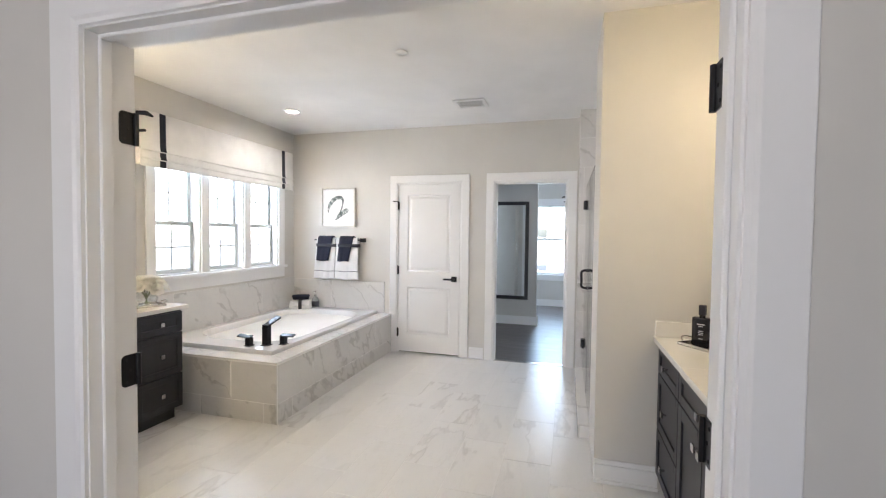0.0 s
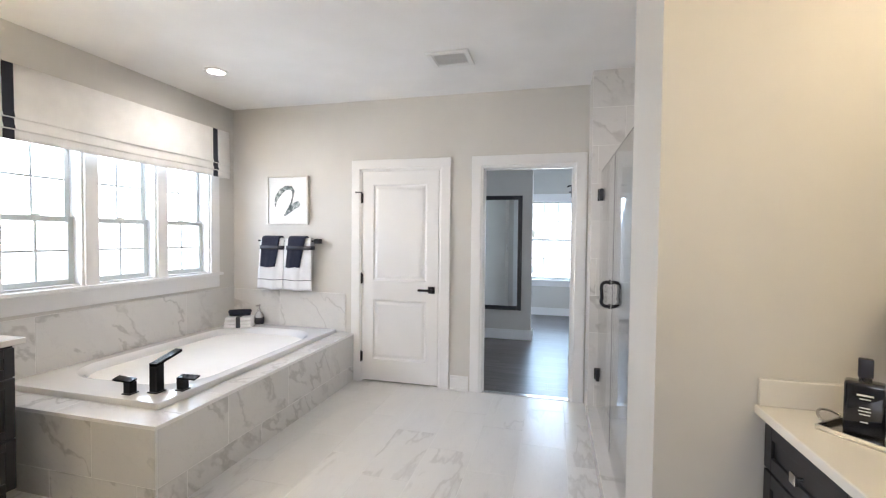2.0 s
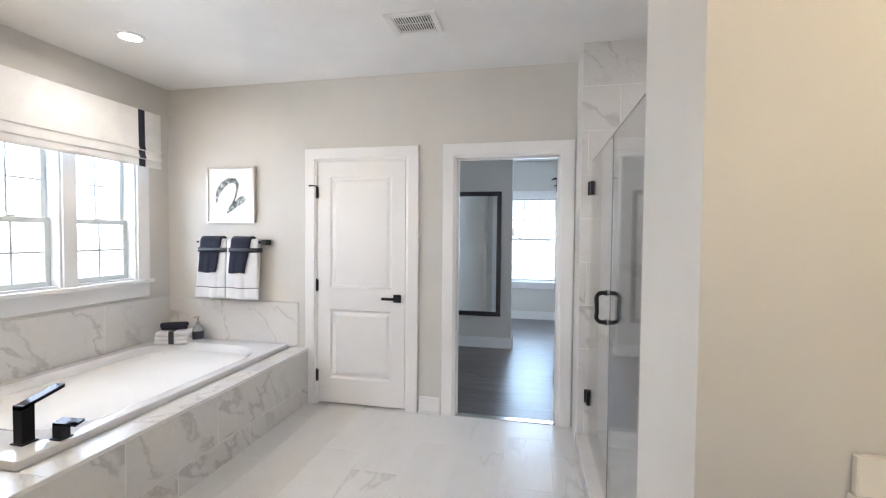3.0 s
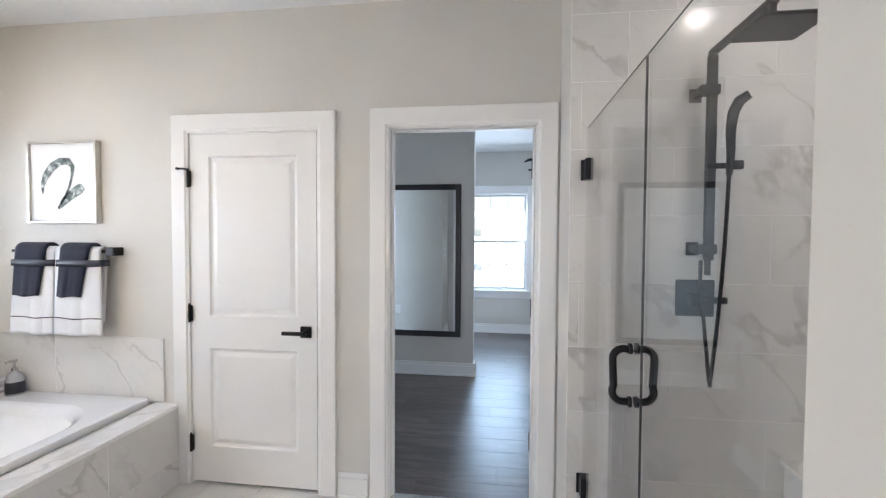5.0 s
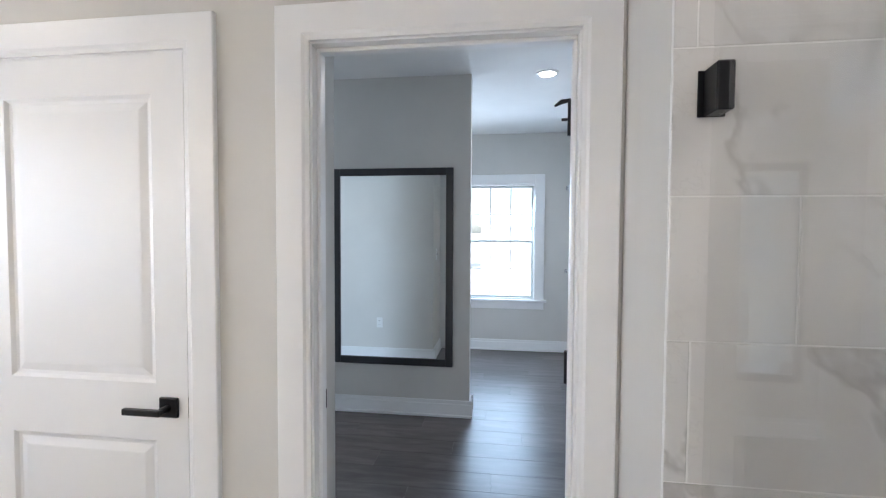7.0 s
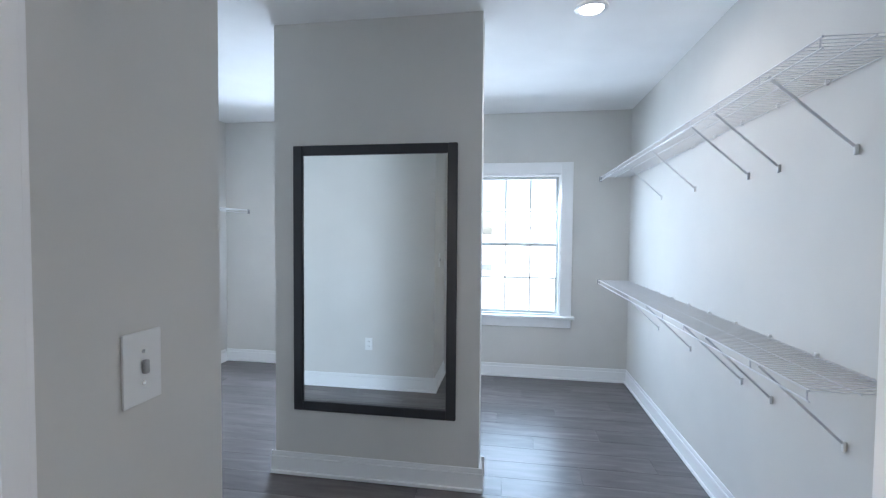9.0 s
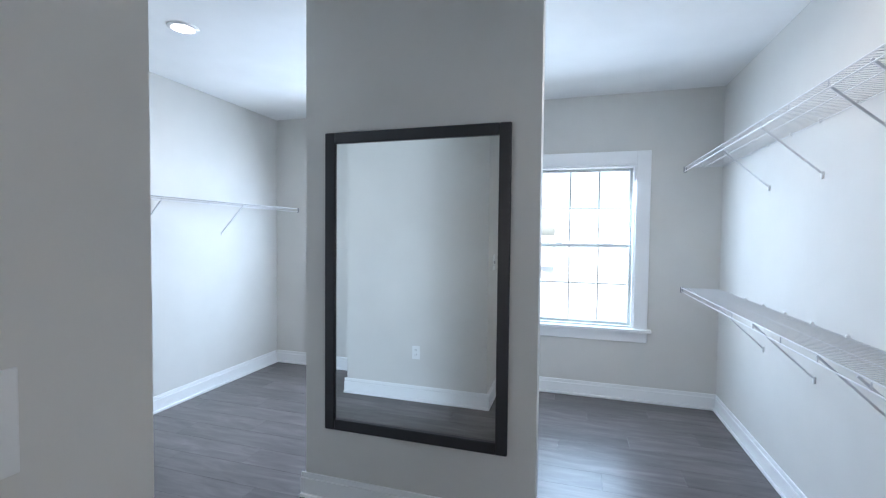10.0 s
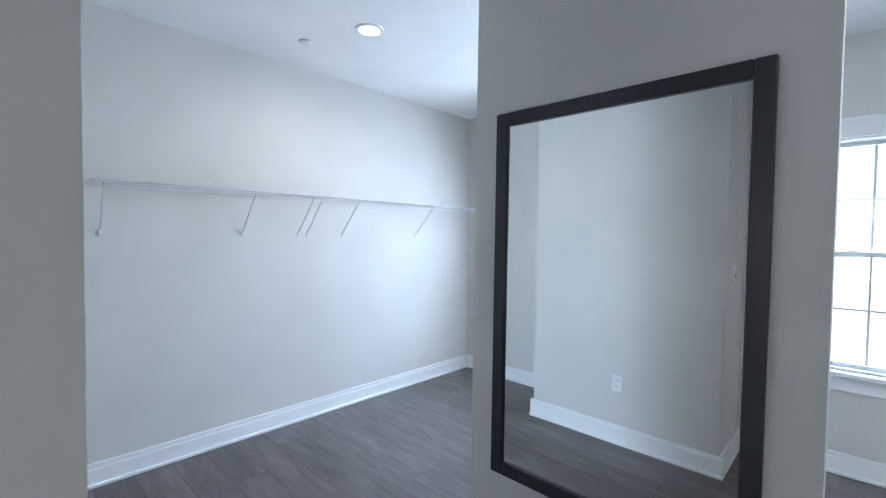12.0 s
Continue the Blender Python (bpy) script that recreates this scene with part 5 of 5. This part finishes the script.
R_BR = (7.985, 7.37, 6.74, 6.49, 6.06)
WIRE = "white ventilated wire closet shelf on diagonal brackets"
wire_shelf(CR, -1, 2.040, 5.79, YB - 0.014, R_BR, WIRE)
wire_shelf(CR, -1, 1.022, 5.79, YB - 0.014, R_BR, WIRE)
wire_shelf(CL, 1, 1.718, 5.64, YB - 0.014, (5.70, 6.485, 6.90, 6.97, 7.29, 8.11), WIRE)


def switch_plate():
    x, y, z = BR, 5.100, 1.216
    root = thing("light_switch", (x, y, z), "white light switch plate on the wall", "light switch")
    part("plate", bx(x + 0.0005, x + 0.006, y - 0.043, y + 0.043, z - 0.068, z + 0.068, 0.003, seg=2), M_PLASTIC, root)
    part("toggle", bx(x + 0.006, x + 0.017, y - 0.005, y + 0.005, z - 0.012, z + 0.014, 0.002), painted("grey_toggle", (0.45, 0.45, 0.45), 0.4, 100, 0.0), root)
    for dz in (-0.03, 0.03):
        bm = B()
        tube(bm, (x + 0.006, y, z + dz), (x + 0.0075, y, z + dz), 0.0035, 10)
        part("screw", bm, M_NICKEL, root)


switch_plate()


def outlet():
    x, y, z = -1.485, BY, 0.425
    root = thing("power_outlet", (x, y, z), "white duplex power outlet on the wall", "power outlet")
    part("plate", bx(x - 0.036, x + 0.036, y + 0.0005, y + 0.006, z - 0.058, z + 0.058, 0.003, seg=2), M_PLASTIC, root)
    for dz in (-0.021, 0.021):
        so = part("socket", bx(x - 0.017, x + 0.017, y + 0.006, y + 0.008, z + dz - 0.015, z + dz + 0.015, 0.0008), M_PLASTIC, root)
        for dx in (-0.007, 0.007):
            part("slot", bx(x + dx - 0.0015, x + dx + 0.0015, y + 0.008, y + 0.0085, z + dz - 0.002, z + dz + 0.008), M_DARK, so)


outlet()

# ---- things on the vanities ----
M_TRAY = painted("silver_tray", (0.55, 0.54, 0.52), 0.18, 300, 0.05, 0.08, 1.0)
M_CORAL = painted("white_coral", (0.84, 0.81, 0.74), 0.8, 60, 0.9, 0.06)
M_POT = painted("taupe_stone_pot", (0.17, 0.155, 0.14), 0.55, 80, 0.3, 0.12)
M_BOTTLE = painted("black_bottle_glass", (0.012, 0.013, 0.018), 0.07, 100, 0.0, 0.1, 0.0, 0.5)
M_PETAL = painted("white_petals", (0.90, 0.89, 0.85), 0.6, 90, 0.2, 0.03)
_pn = M_PETAL.node_tree
_pt = _pn.nodes.new("ShaderNodeBsdfTranslucent")
_pt.inputs["Color"].default_value = (0.92, 0.90, 0.84, 1)
_pm = node(_pn, "ShaderNodeMixShader", Fac=0.4)
_pn.links.new(_pn.nodes["Principled BSDF"].outputs["BSDF"], _pm.inputs[1])
_pn.links.new(_pt.outputs["BSDF"], _pm.inputs[2])
_pn.links.new(_pm.outputs["Shader"], _pn.nodes["Material Output"].inputs["Surface"])
M_STEM = painted("green_stems", (0.12, 0.15, 0.06), 0.6, 90, 0.2, 0.15)
M_CREAM = painted("cream_liquid_bottle", (0.70, 0.62, 0.52), 0.15, 90, 0.0, 0.04)
M_INK = painted("white_print", (0.75, 0.75, 0.75), 0.6, 90, 0.0, 0.0)
TOP = 0.876


def tray(cx, cy, ang, length, width):
    root = thing("vanity_tray", (cx, cy, TOP), "narrow silver tray with loop handles on the worktop", "tray", "vanity trays")
    root.matrix_world = pose(cx, cy, TOP, 0, 0, ang)
    r = pose(cx, cy, 0, 0, 0, ang)

    def turn(bm):
        bmesh.ops.transform(bm, matrix=r, verts=bm.verts)
        return bm
    l, w = length / 2, width / 2
    bm = B()
    box(bm, -l, l, -w, w, TOP, TOP + 0.004, 0.001)
    part("base", turn(bm), M_TRAY, root)
    for a in ((-l, l, -w, -w + 0.006), (-l, l, w - 0.006, w), (-l, -l + 0.006, -w + 0.006, w - 0.006), (l - 0.006, l, -w + 0.006, w - 0.006)):
        bm = B()
        box(bm, *a, TOP + 0.004, TOP + 0.016, 0.001)
        part("rim", turn(bm), M_TRAY, root)
    for s in (-1, 1):
        bm = B()
        path_tube(bm, [(s * (l - 0.004 + 0.035 * math.sin(a)), -0.045 * math.cos(a), TOP + 0.014 + 0.018 * math.sin(a)) for a in [k / 10 * math.pi for k in range(11)]], 0.004, 8)
        part("handle", turn(bm), M_TRAY, root, smooth=50)
    return lambda u, v: (r @ Vector((u, v, 0)))


at = tray(0.898, 2.085, -53, 0.486, 0.175)


def text_on(name, body, m, size, material, parent):
    cu = bpy.data.curves.new(name, "FONT")
    cu.body, cu.size, cu.align_x, cu.align_y, cu.extrude = body, size, "CENTER", "CENTER", 0.0004
    ob = new(name, cu)
    cu.materials.append(material)
    ob.parent = parent
    ob.matrix_parent_inverse = world_place(parent).inverted()
    ob.matrix_basis = m
    return ob


def bottle():
    p = at(-0.171, 0.0)
    z = TOP + 0.0042
    root = thing("lotion_bottle", (p.x, p.y, z), "square black bottle with a tall cap and small white print", "bottle")
    r = pose(p.x, p.y, 0, 0, 0, -29)

    def turn(bm):
        bmesh.ops.transform(bm, matrix=r, verts=bm.verts)
        return bm
    bm = B()
    box(bm, -0.043, 0.043, -0.026, 0.026, z, z + 0.145, 0.010, 3)
    part("body", turn(bm), M_BOTTLE, root, smooth=40)
    bm = B()
    tube(bm, (0, 0, z + 0.145), (0, 0, z + 0.158), 0.014, 18)
    part("neck", turn(bm), M_BOTTLE, root, smooth=40)
    bm = B()
    box(bm, -0.016, 0.016, -0.014, 0.014, z + 0.156, z + 0.207, 0.004, 2)
    part("cap", turn(bm), M_SATIN, root, smooth=40)
    for dz, w, h in ((0.108, 0.034, 0.005), (0.099, 0.022, 0.003), (0.075, 0.022, 0.003), (0.066, 0.026, 0.003), (0.057, 0.022, 0.003), (0.036, 0.016, 0.003)):
        bm = B()
        box(bm, -w / 2, w / 2, -0.0268, -0.0262, z + dz, z + dz + h)
        part("print_line", turn(bm), M_INK, root)


def soap_box():
    p = at(-0.03, -0.02)
    z = TOP + 0.0042
    root = thing("candle_box", (p.x, p.y, z), "small black wedge-shaped box with white lettering on the tray", "box")
    r = pose(p.x, p.y, 0, 0, 0, -21)
    bm = B()
    vs = box(bm, -0.050, 0.050, -0.032, 0.032, z, z + 0.048)
    for v in vs[4:]:
        v.co.y = 0.012 if v.co.y > 0 else -0.014
        v.co.x *= 0.94
    bmesh.ops.bevel(bm, geom=list(bm.edges), offset=0.006, segments=3, affect="EDGES")
    bmesh.ops.transform(bm, matrix=r, verts=bm.verts)
    part("body", bm, M_SATIN, root, smooth=40)
    text_on("lettering", "mixture", r @ pose(0, -0.0241, z + 0.0225, 69.4, 0, 0), 0.0225, M_INK, root)


def coral():
    p = Vector((1.045, 2.288, 0))
    z = TOP
    root = thing("coral_in_pot", (p.x, p.y, z), "white branching coral in a square taupe pot", "ornament")
    r = pose(p.x, p.y, 0, 0, 0, -15)
    bm = B()
    box(bm, -0.065, 0.065, -0.065, 0.065, z, z + 0.135, 0.004, 2)
    bmesh.ops.transform(bm, matrix=r, verts=bm.verts)
    part("pot", bm, M_POT, root)
    rng = random.Random(7)
    bm = B()

    def limb(base, d, length, rad, depth):
        pts, radii = [], []
        q = Vector(base)
        n = 11
        for k in range(n + 1):
            pts.append(q.copy())
            radii.append(rad * (1 - 0.35 * k / n) * (1 + 0.28 * rng.uniform(-1, 1)))
            d = (d + Vector((rng.uniform(-0.2, 0.2), rng.uniform(-0.2, 0.2), 0.055))).normalized()
            q = q + d * length / n
        radii[-1] *= 0.75
        path_tube(bm, pts, rad, 12, radii)
        if depth:
            for k in (4, 6, 8, 10):
                if rng.random() < 0.75:
                    side = Vector((rng.uniform(-1, 1), rng.uniform(-0.8, 0.8), rng.uniform(0.3, 1.0))).normalized()
                    limb(pts[k], side, length * rng.uniform(0.3, 0.55), rad * 0.72, depth - 1)
    fan = Vector((0.95, -0.31, 0))
    for k in range(21):
        u = (k + 0.5) / 21 * 2 - 1
        o = Vector((p.x, p.y, z + 0.118)) + fan * 0.05 * u + Vector((0, rng.uniform(-0.035, 0.03), 0))
        lean = fan * (-0.14 + 0.26 * u) + Vector((rng.uniform(-0.06, 0.06), rng.uniform(-0.12, 0.05), 1.0))
        limb(o, lean.normalized(), rng.uniform(0.22, 0.35) * (1.0 - 0.28 * max(0, -u)), rng.uniform(0.012, 0.017), 1 if k % 2 else 0)
    limb((p.x - 0.045, p.y - 0.02, z + 0.12), Vector((-0.56, 0.05, 0.85)), 0.27, 0.014, 0)
    limb((p.x - 0.01, p.y - 0.04, z + 0.125), Vector((0.75, -0.35, 0.6)), 0.15, 0.014, 0)
    for k in range(10):
        a = k / 10 * math.tau
        o = Vector((p.x + 0.035 * math.cos(a), p.y + 0.035 * math.sin(a), z + 0.12))
        limb(o, Vector((math.cos(a), math.sin(a), 0.7)), 0.07, 0.019, 0)
    ob = part("coral", bm, M_CORAL, root, "rough white coral", smooth=80)
    d = ob.modifiers.new("rough", "DISPLACE")
    tex = bpy.data.textures.new("coral_rough", "CLOUDS")
    tex.noise_scale = 0.011
    d.texture, d.strength, d.mid_level, d.texture_coords = tex, 0.013, 0.5, "LOCAL"
    p2 = at(0.130, -0.005)
    zz = TOP + 0.0042
    dish = thing("shell_dish", (p2.x, p2.y, zz), "white shell dish on a small silver foot", "dish")
    bm = B()
    lathe(bm, p2.x, p2.y, [(0.032, zz), (0.030, zz + 0.006), (0.010, zz + 0.012), (0.010, zz + 0.020), (0.018, zz + 0.024)])
    part("foot", bm, M_NICKEL, dish, smooth=50)
    bm = B()
    lathe(bm, p2.x, p2.y, [(0.016, zz + 0.024), (0.040, zz + 0.034), (0.054, zz + 0.052), (0.051, zz + 0.053), (0.038, zz + 0.038), (0.010, zz + 0.031)])
    part("bowl", bm, M_CREAM, dish, smooth=50)
    p3 = at(0.105, 0.058)
    stand = thing("shaving_stand", (p3.x, p3.y, zz), "silver shaving stand with a hanging brush", "shaving stand")
    bm = B()
    lathe(bm, p3.x, p3.y, [(0.030, zz), (0.030, zz + 0.006), (0.008, zz + 0.012), (0.0075, zz + 0.150), (0.011, zz + 0.153), (0.011, zz + 0.164), (0.003, zz + 0.170)], 20)
    part("post", bm, M_NICKEL, stand, smooth=45)
    bm = B()
    tube(bm, (p3.x - 0.045, p3.y + 0.012, zz + 0.146), (p3.x + 0.055, p3.y - 0.020, zz + 0.146), 0.004, 10)
    box(bm, p3.x - 0.052, p3.x - 0.030, p3.y + 0.004, p3.y + 0.018, zz + 0.146, zz + 0.155, 0.002)
    part("cross_bar", bm, M_NICKEL, stand, smooth=45)
    bxx, byy = p3.x + 0.052, p3.y - 0.019
    bm = B()
    lathe(bm, bxx, byy, [(0.014, zz + 0.086), (0.018, zz + 0.096), (0.022, zz + 0.112), (0.017, zz + 0.128), (0.010, zz + 0.136), (0.009, zz + 0.142)], 20)
    part("brush_handle", bm, M_PLASTIC, stand, "white brush handle", smooth=45)
    bm = B()
    lathe(bm, bxx, byy, [(0.010, zz + 0.036), (0.022, zz + 0.042), (0.025, zz + 0.056), (0.019, zz + 0.076), (0.014, zz + 0.0858)], 20)
    part("bristles", bm, M_POT, stand, "grey-brown bristles", smooth=45)


bottle()
soap_box()
coral()

at2 = tray(-2.93, 2.03, 68, 0.60, 0.19)


def flowers():
    p = at2(0.20, 0.0)
    z = TOP + 0.0042
    root = thing("flower_vase", (p.x, p.y, z), "white flowers in a round clear glass vase on the tray", "flower vase")
    bm = B()
    lathe(bm, p.x, p.y, [(0.040, z), (0.064, z + 0.018), (0.074, z + 0.055), (0.064, z + 0.092), (0.046, z + 0.110), (0.044, z + 0.110), (0.061, z + 0.091), (0.071, z + 0.055), (0.060, z + 0.021), (0.012, z + 0.007)])
    v = part("vase", bm, M_GLASS, root, "clear round glass", smooth=60)
    v.visible_shadow = False
    rng = random.Random(3)
    bm = B()
    for k in range(9):
        a = rng.uniform(0, math.tau)
        path_tube(bm, [(p.x + 0.012 * math.cos(a + 3), p.y + 0.012 * math.sin(a + 3), z + 0.012), (p.x + 0.01 * math.cos(a), p.y + 0.01 * math.sin(a), z + 0.07), (p.x + 0.05 * math.cos(a), p.y + 0.05 * math.sin(a), z + 0.135)], 0.003, 6)
    part("stems", bm, M_STEM, root)
    for k in range(14):
        a, t = k * 2.4, (k + 0.5) / 14
        rr = 0.105 * math.sqrt(t)
        c = Vector((p.x + rr * math.cos(a), p.y + rr * math.sin(a), z + 0.185 - 0.07 * t + rng.uniform(-0.008, 0.008)))
        axis = Vector((0.9 * t * math.cos(a), 0.9 * t * math.sin(a), 1.0)).normalized()
        q = axis.to_track_quat("Z", "Y")
        bm = B()
        for ring, (n, lean, ln) in enumerate(((4, 0.12, 0.042), (5, 0.40, 0.050), (7, 0.72, 0.056), (8, 1.10, 0.060))):
            for j in range(n):
                b = j / n * math.tau + ring * 0.5 + rng.uniform(-0.2, 0.2)
                out = Vector((math.cos(b), math.sin(b), 0))
                side = Vector((-math.sin(b), math.cos(b), 0))
                rows = []
                for u, w in ((0.0, 0.008), (0.45, 0.022), (0.8, 0.024), (1.0, 0.010)):
                    curl = lean * (0.6 + 0.6 * u)
                    mid = out * (0.006 + ln * u * math.sin(curl)) + Vector((0, 0, ln * u * math.cos(curl) + rng.uniform(-0.002, 0.002)))
                    rows.append([bm.verts.new(c + q @ v) for v in (mid + side * w + Vector((0, 0, 0.006 * u)), mid - out * 0.002, mid - side * w + Vector((0, 0, 0.006 * u)))])
                for e, f in zip(rows, rows[1:]):
                    bm.faces.new((e[0], f[0], f[1], e[1]))
                    bm.faces.new((e[1], f[1], f[2], e[2]))
        part("flower", bm, M_PETAL, root, smooth=60)


def left_items():
    z = TOP + 0.0042
    p = at2(-0.06, 0.03)
    root = thing("pump_bottle", (p.x, p.y, z), "cream lotion bottle with a dark cap on the tray", "bottle")
    bm = B()
    box(bm, p.x - 0.046, p.x + 0.046, p.y - 0.046, p.y + 0.046, z, z + 0.150, 0.012, 3)
    part("body", bm, M_CREAM, root, smooth=40)
    bm = B()
    tube(bm, (p.x, p.y, z + 0.150), (p.x, p.y, z + 0.205), 0.018, 16)
    part("collar", bm, M_CREAM, root, smooth=40)
    bm = B()
    tube(bm, (p.x, p.y, z + 0.205), (p.x, p.y, z + 0.220), 0.019, 16)
    part("cap", bm, M_SATIN, root, smooth=40)
    q = at2(0.07, -0.03)
    br = thing("hair_brush", (q.x, q.y, z), "silver hair brush with dark bristles lying on the tray", "brush")
    bm = B()
    path_tube(bm, [(q.x - 0.07, q.y - 0.03, z + 0.014), (q.x - 0.02, q.y - 0.01, z + 0.012), (q.x + 0.05, q.y + 0.02, z + 0.014)], 0.01, 10, [0.006, 0.008, 0.012])
    part("handle", bm, M_NICKEL, br, smooth=50)
    bm = B()
    lathe(bm, q.x - 0.075, q.y - 0.035, [(0.022, z), (0.034, z + 0.012), (0.034, z + 0.026), (0.016, z + 0.04)], 18)
    part("bristles", bm, M_SATIN, br, smooth=50)
    w = at2(0.10, 0.045)
    cl = thing("wash_cloth", (w.x, w.y, z), "folded cream cloth on the tray", "cloth")
    bm = B()
    box(bm, w.x - 0.05, w.x + 0.05, w.y - 0.04, w.y + 0.04, z, z + 0.03, 0.012, 3)
    part("cloth", bm, M_TOWEL, cl, smooth=50)


flowers()
left_items()

# ---- tiles and planks ----
tile_field(floor_bath, "tile", M_FLOOR_MARBLE, plane(1.62, 0.70, -0.006, (0, 1, 0), (-1, 0, 0)), 4.0, 4.92, 0.636, 0.2965, 0.0018, 0.006, 0.33, 2.645 - 0.33 * 0.636, 1.565, lambda u, v: (v > 3.55 and u > 1.80) or (v < 1.26 and u > 1.72) or (v < 0.85) or (v > 4.4))
tile_field(floor_closet, "plank", M_PLANK, plane(-3.5, 4.705, -0.006, (1, 0, 0), (0, 1, 0)), 4.7, 4.36, 1.22, 0.192, 0.0006, 0.006, 0.39, 0.5, 1.715, grout=False)
tile_field(wall_shower_end, "tile", M_WALL_MARBLE, plane(0.228, 4.345, 0.02, (1, 0, 0), (0, 0, 1)), 1.39, 2.68, 0.58, 0.2896, 0.003, 0.010, 0.333, 0.82 - 0.58 * 0.666, 0.077)
tile_field(wall_shower_back, "tile", M_WALL_MARBLE, plane(XV, 4.335, 0.02, (0, -1, 0), (0, 0, 1)), 1.385, 2.68, 0.58, 0.2896, 0.003, 0.010, 0.333, 0.3, 0.077)
tile_field(wall_partition, "tile", M_WALL_MARBLE, plane(XV - 0.010, 2.94, 0.02, (-1, 0, 0), (0, 0, 1)), 1.30, 2.68, 0.58, 0.2896, 0.003, 0.010, 0.333, 0.2, 0.077)
tile_field(floor_shower, "tile", M_FLOOR_MARBLE, plane(0.358, 2.95, 0.02, (1, 0, 0), (0, 1, 0)), 1.25, 1.385, 0.10, 0.10, 0.003, 0.005)
tile_field(deck, "tile", M_WALL_MARBLE, plane(TX - 0.01, TY0 + 0.01, 0, (0, 1, 0), (0, 0, 1)), YN - TY0 - 0.012, TZ - 0.018, 0.61, 0.305, 0.003, 0.010, 0.5, 0.18, 0.152)
tile_field(deck, "tile", M_WALL_MARBLE, plane(XW, TY0 + 0.01, 0, (1, 0, 0), (0, 0, 1)), TX - XW - 0.002, TZ - 0.018, 0.585, 0.305, 0.003, 0.010, 0.5, 0.09, 0.152)
tile_field(deck, "slab", M_WALL_MARBLE, plane(XW, TY0 - 0.0, TZ - 0.018, (1, 0, 0), (0, 1, 0)), TX - XW, 0.165, 0.7, 0.2, 0.002, 0.018, 0, 0.0, 0.0)
tile_field(deck, "slab", M_WALL_MARBLE, plane(TX, TY0 + 0.165, TZ - 0.018, (0, 1, 0), (-1, 0, 0)), YN - TY0 - 0.165, 0.16, 0.75, 0.2, 0.002, 0.018, 0, 0.3, 0.0)
tile_field(wall_window, "tile", M_WALL_MARBLE, plane(XW, TY0 - 0.03, TZ, (0, 1, 0), (0, 0, 1)), YN - TY0 + 0.028, 0.40, 1.2, 0.45, 0.002, 0.010, 0.0, 0.4, 0.0)
tile_field(wall_far, "tile", M_WALL_MARBLE, plane(XW + 0.010, YN, TZ, (1, 0, 0), (0, 0, 1)), -2.017 - XW - 0.010, 0.38, 1.2, 0.45, 0.002, 0.010, 0.0, 0.55, 0.0)
